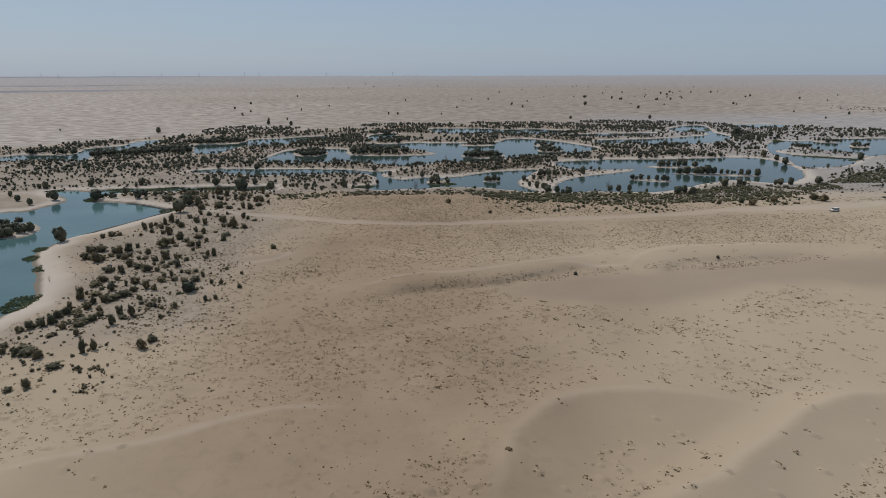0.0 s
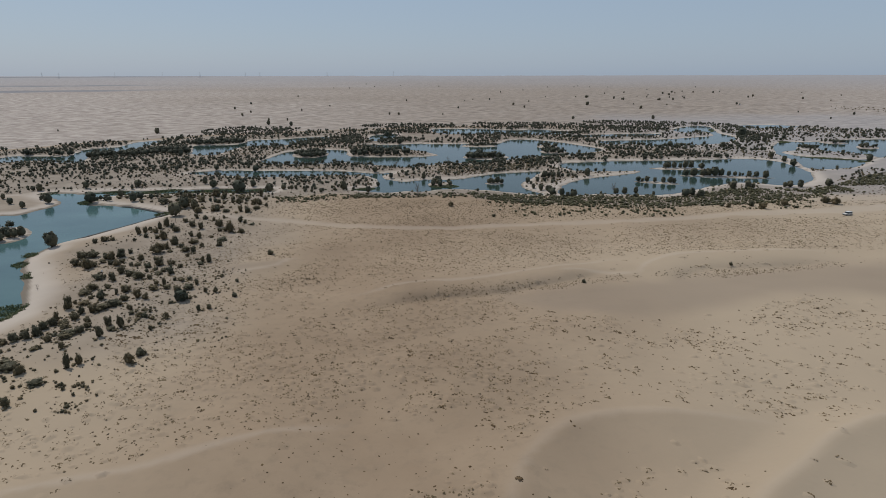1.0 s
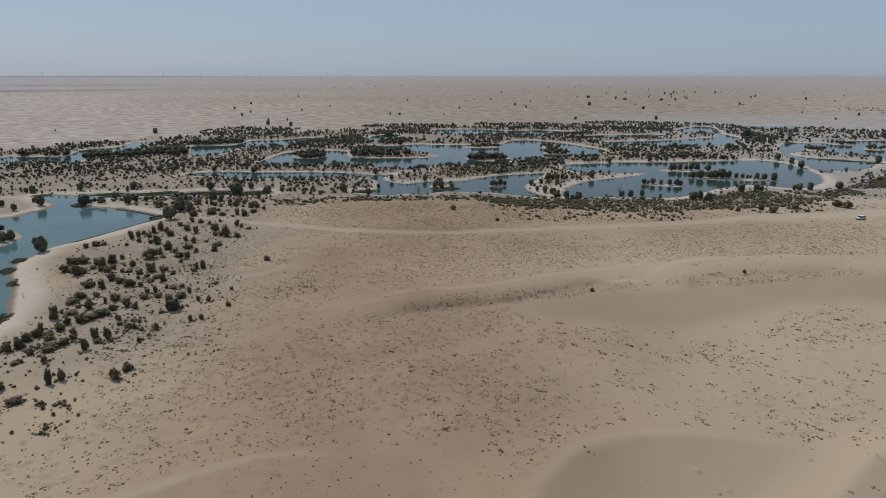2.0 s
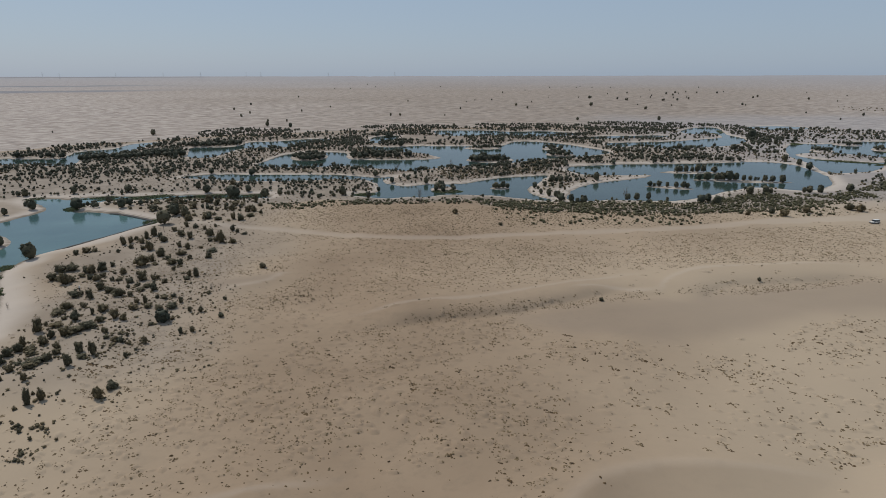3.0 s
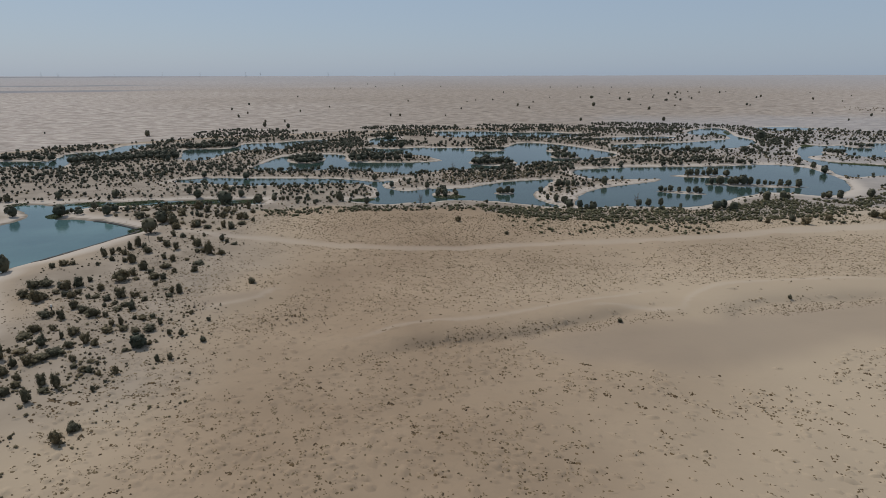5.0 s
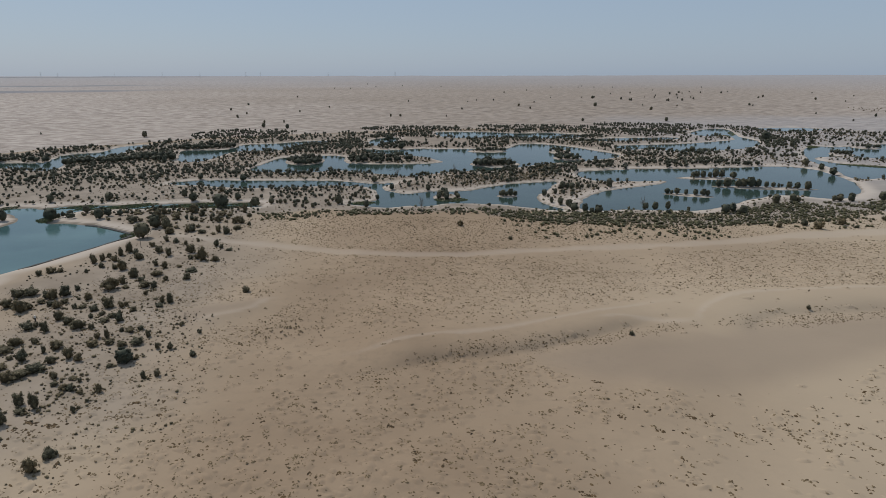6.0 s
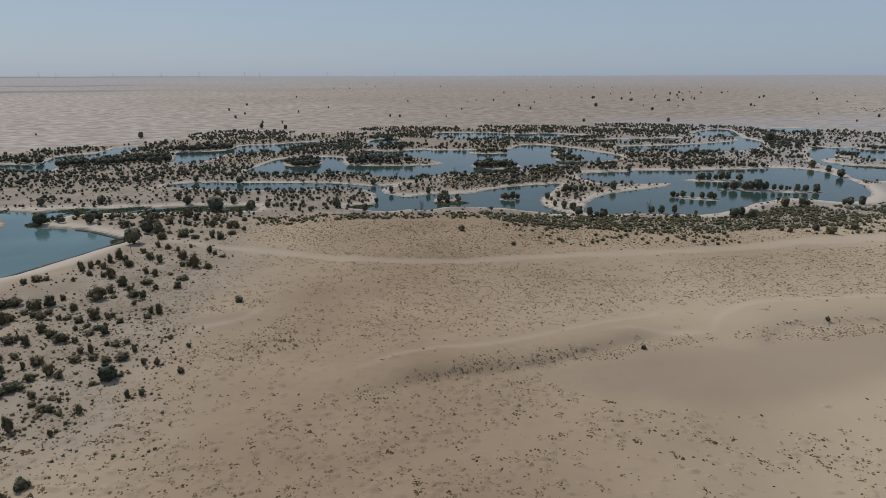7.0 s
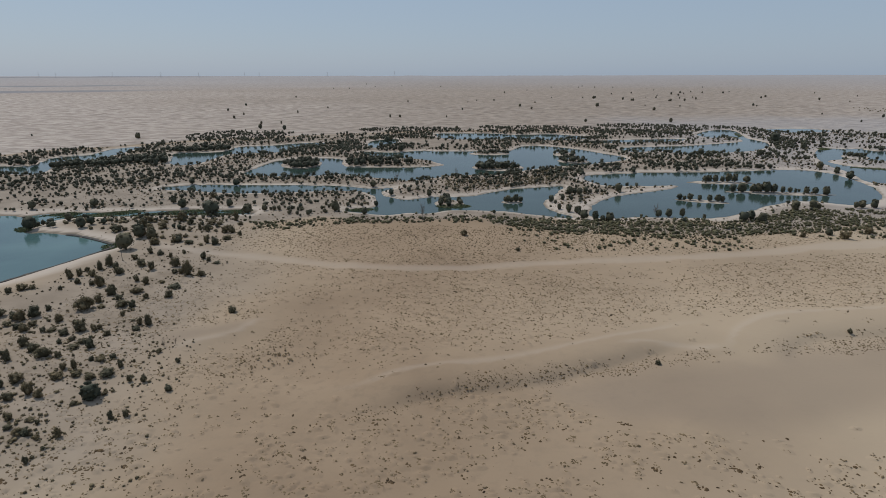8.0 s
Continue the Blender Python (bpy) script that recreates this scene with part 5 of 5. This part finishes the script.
def dome(sides):
    """A low rounded cushion: a rim and a blunt top."""
    a = np.arange(sides) * 2 * math.pi / sides
    rim = np.stack([np.cos(a), np.sin(a), np.full(sides, -0.08)], -1)
    v = np.concatenate([rim, [(0.3, 0.12, 0.9), (-0.3, -0.12, 1.0)]])
    half = sides // 2
    f = [(i, (i + 1) % sides, sides + (i >= half)) for i in range(sides)]
    return v, np.array(f + [(half, sides + 1, sides), (0, sides, sides + 1)])


v, f = cushions(tufts, rng, dome(5))
tagged(new("dry_grass", soup("dry_grass", v, f, TUFT)), "small grey-brown tufts of dry desert grass on sand", "grass", kind="stuff")
v, f = cushions(dots, rng, dome(5))
tagged(new("dwarf_shrubs", soup("dwarf_shrubs", v, f, TWIG)), "tiny dark brown dwarf shrubs dotted over the sand", "shrubs", kind="stuff")

beds = []
for cx, cy, rx, ry in REED_BEDS:
    n = int(min(rx * ry * 3.14 * 5, 1800)) + 20
    turn = math.atan2(-cx, cy - 30)
    a, q = rng.uniform(0, 6.28, n), np.sqrt(rng.uniform(0, 1, n))
    u, w = q * rx * np.cos(a), q * ry * np.sin(a)
    x, y = cx + u * math.cos(turn) - w * math.sin(turn), cy + u * math.sin(turn) + w * math.cos(turn)
    d = shore(x, y)
    ok = (d < 2.5) & (d > -5)
    beds += [(p, q, s) for p, q, s in zip(x[ok], y[ok], rng.uniform(0.45, 0.8, int(ok.sum())))]
v, f = blades(beds, rng, 5, 0.8, 0.45, 0.8)
tagged(new("reeds", soup("reeds", v, f, REED)), "green reeds standing in shallow lake edges", "reeds", kind="stuff")


# ---- parked car ----
def box(bm, x0, x1, y0, y1, z0, z1, taper=0.0, bevel=0.0):
    """A block whose top is drawn in by taper."""
    lower = [bm.verts.new(p) for p in ((x0, y0, z0), (x1, y0, z0), (x1, y1, z0), (x0, y1, z0))]
    t = taper
    upper = [bm.verts.new(p) for p in ((x0 + t, y0 + t, z1), (x1 - t, y0 + t, z1), (x1 - t, y1 - t, z1), (x0 + t, y1 - t, z1))]
    faces = [bm.faces.new(lower[::-1]), bm.faces.new(upper)]
    faces += [bm.faces.new((lower[i], lower[(i + 1) % 4], upper[(i + 1) % 4], upper[i])) for i in range(4)]
    if bevel:
        edges = list({e for f in faces for e in f.edges})
        bmesh.ops.bevel(bm, geom=edges, offset=bevel, segments=2, affect="EDGES")


def make_car(m):
    ob = new("off_road_car")
    bm = bmesh.new()
    box(bm, -2.35, 2.35, -0.93, 0.93, 0.45, 1.08, 0.05, 0.09)
    body = part("body", bm, WHITE, ob)
    bm = bmesh.new()
    box(bm, -2.2, 0.95, -0.88, 0.88, 1.06, 1.78, 0.16, 0.03)
    cabin = part("cabin", bm, DARK_GLASS, ob, "dark tinted glass cabin")
    bm = bmesh.new()
    box(bm, -2.1, 0.8, -0.76, 0.76, 1.76, 1.88, 0.05, 0.03)
    part("roof", bm, WHITE, cabin)
    for x in (-2.08, -1.0, 0.02):
        for y in (-0.83, 0.83):
            bm = bmesh.new()
            tube(bm, (x, y, 1.06), (x + 0.04, y * 0.9, 1.78), 0.05, 0.05, 5)
            part("pillar", bm, WHITE, cabin)
    for x in (-1.45, 1.45):
        for y in (-0.86, 0.86):
            bm = bmesh.new()
            tube(bm, (x, y - 0.13, 0.4), (x, y + 0.13, 0.4), 0.4, 0.4, 16)
            tyre = part("wheel", bm, RUBBER, ob)
            bm = bmesh.new()
            tube(bm, (x, y - 0.14, 0.4), (x, y + 0.14, 0.4), 0.22, 0.22, 12)
            part("rim", bm, STEEL, tyre)
    for y in (-0.65, 0.65):
        bm = bmesh.new()
        box(bm, 2.3, 2.37, y - 0.17, y + 0.17, 0.78, 0.94)
        part("headlight", bm, STEEL, ob)
    for x in (-2.4, 2.4):
        bm = bmesh.new()
        box(bm, x - 0.08, x + 0.08, -0.9, 0.9, 0.45, 0.66, 0.0, 0.03)
        part("bumper", bm, DARK_TRIM, ob)
    ob.matrix_basis = m
    return tagged(ob, "white off-road car with dark windows parked beside the track", "car")


def height_at(x, y):
    return float(ground_at([(x, y)])[0][0])


make_car(pose(174.3, 260.6, height_at(174.3, 260.6), 0, 0, 197) @ Matrix.Scale(0.88, 4))


# ---- dead trees and posts ----
def make_dead_tree(seed):
    """A bare, many-stemmed small tree one metre high."""
    r = random.Random(seed)
    ob = new("dead_tree")
    bm = bmesh.new()
    tube(bm, (0, 0, -0.05), (0.02, 0.01, 0.22), 0.035, 0.026, 6)
    tube(bm, (0.02, 0.01, 0.22), (0.0, 0.03, 0.9), 0.022, 0.006, 6)
    part("trunk", bm, DEAD, ob)
    for k in range(16):
        h = r.uniform(0.05, 0.6)
        a, q = r.uniform(0, 6.28), r.uniform(0.2, 0.48)
        top = min(0.98, h + r.uniform(0.15, 0.5))
        mid = Vector((q * 0.55 * math.cos(a), q * 0.55 * math.sin(a), h + 0.45 * (top - h)))
        tip = Vector((q * math.cos(a), q * math.sin(a), top))
        bm = bmesh.new()
        tube(bm, (0.01, 0.01, h), mid, 0.016, 0.011, 4)
        tube(bm, mid, tip, 0.011, 0.004, 4)
        for t in range(4):
            side = Vector((r.uniform(-1, 1), r.uniform(-1, 1), r.uniform(0.1, 1))) * 0.16
            root = mid.lerp(tip, r.uniform(0, 0.8))
            tube(bm, root, root + side, 0.007, 0.003, 3)
        part("branch", bm, DEAD, ob)
    return tagged(ob, "bare grey dead tree with thin branches by water", "dead tree", "dead trees")


for i, (x, y, s) in enumerate(DEAD_TREES):
    make_dead_tree(40 + i).matrix_basis = Matrix.LocRotScale((x, y, max(height_at(x, y), 0)), Euler((0, 0, i * 1.3)), (0.6 * s, 0.6 * s, s))


def make_post(x, y, high, label):
    ob = new("marker_post")
    bm = bmesh.new()
    tube(bm, (0, 0, -0.1), (0, 0, high * 0.68), 0.16, 0.16, 8)
    part("post", bm, DARK_TRIM, ob)
    bm = bmesh.new()
    tube(bm, (0, 0, high * 0.66), (0, 0, high), 0.24, 0.2, 8)
    part("cap", bm, WHITE, ob, "white painted cap")
    ob.matrix_basis = pose(x, y, height_at(x, y))
    return tagged(ob, label, "post")


make_post(-107.6, 178.5, 1.5, "short dark marker post with white cap among shrubs")


def make_pole(x, y, high):
    ob = new("wooden_pole")
    bm = bmesh.new()
    tube(bm, (0, 0, -0.2), (0, 0, high), 0.09, 0.07, 8)
    part("mast", bm, DEAD, ob)
    bm = bmesh.new()
    tube(bm, (-0.45, 0, high * 0.9), (0.45, 0, high * 0.9), 0.05, 0.05, 6)
    part("crossbar", bm, DEAD, ob)
    ob.matrix_basis = pose(x, y, height_at(x, y), 0, 0, 25)
    return tagged(ob, "tall weathered wooden pole standing by the lake bank", "pole")


make_pole(-112.4, 241.5, 5.2)


def make_rock(x, y, size):
    v0, f0 = ball(2)
    r = np.random.default_rng(int(abs(x) * 10))
    v0 = v0 * (size, size * 0.7, size * 0.5) * r.uniform(0.75, 1.15, (len(v0), 1))
    ob = new("rock", soup("rock", v0, f0, STONE))
    ob.location = (x, y, max(height_at(x, y), WATER_LEVEL))
    return tagged(ob, "dark weathered rock half sunk in shallow water", "rock", "rocks by the lake")


for x, y, s in ((-105.2, 262.0, 0.9), (-137, 231, 0.7), (-128, 262, 0.6)):
    make_rock(x, y, s)


# ---- power line far off ----
def make_pylon(high):
    ob = new("pylon")
    half, waist = high * 0.12, high * 0.03
    for sx in (-1, 1):
        for sy in (-1, 1):
            bm = bmesh.new()
            tube(bm, (sx * half, sy * half, -0.5), (sx * waist, sy * waist, high * 0.65), 0.24, 0.2, 4)
            tube(bm, (sx * waist, sy * waist, high * 0.65), (0, 0, high), 0.2, 0.15, 4)
            part("leg", bm, STEEL, ob)
    for k in range(6):
        h = high * 0.11 * k
        w0, w1 = half + (waist - half) * h / (high * 0.65), half + (waist - half) * (h + high * 0.11) / (high * 0.65)
        bm = bmesh.new()
        for s in (-1, 1):
            tube(bm, (-w0, s * w0, h), (w1, s * w1, h + high * 0.11), 0.1, 0.1, 4)
            tube(bm, (w0, s * w0, h), (-w1, s * w1, h + high * 0.11), 0.1, 0.1, 4)
        part("brace", bm, STEEL, ob)
    for h, w in ((0.68, 0.2), (0.79, 0.16), (0.9, 0.12)):
        bm = bmesh.new()
        tube(bm, (-high * w, 0, high * h), (0, 0, high * (h + 0.03)), 0.14, 0.2, 4)
        tube(bm, (high * w, 0, high * h), (0, 0, high * (h + 0.03)), 0.14, 0.2, 4)
        part("crossarm", bm, STEEL, ob)
    return tagged(ob, "grey steel lattice power pylon on far desert", "pylon", "power line")


PYLONS = [(-2491, 3796, 36), (-2337, 3717, 36), (-2103, 3913, 36), (-1878, 4082, 36), (-1666, 4174, 36), (-1391, 4274, 36), (-1342, 4447, 36), (-869, 4512, 36), (-399, 4679, 36)]
pylon = make_pylon(1.0 * 40)
for x, y, h in PYLONS[1:]:
    copy_thing(pylon, Matrix.LocRotScale((x, y, height_at(x, y)), Euler((0, 0, 0.5)), (h / 40,) * 3))
x, y, h = PYLONS[0]
pylon.matrix_basis = Matrix.LocRotScale((x, y, height_at(x, y)), Euler((0, 0, 0.5)), (h / 40,) * 3)
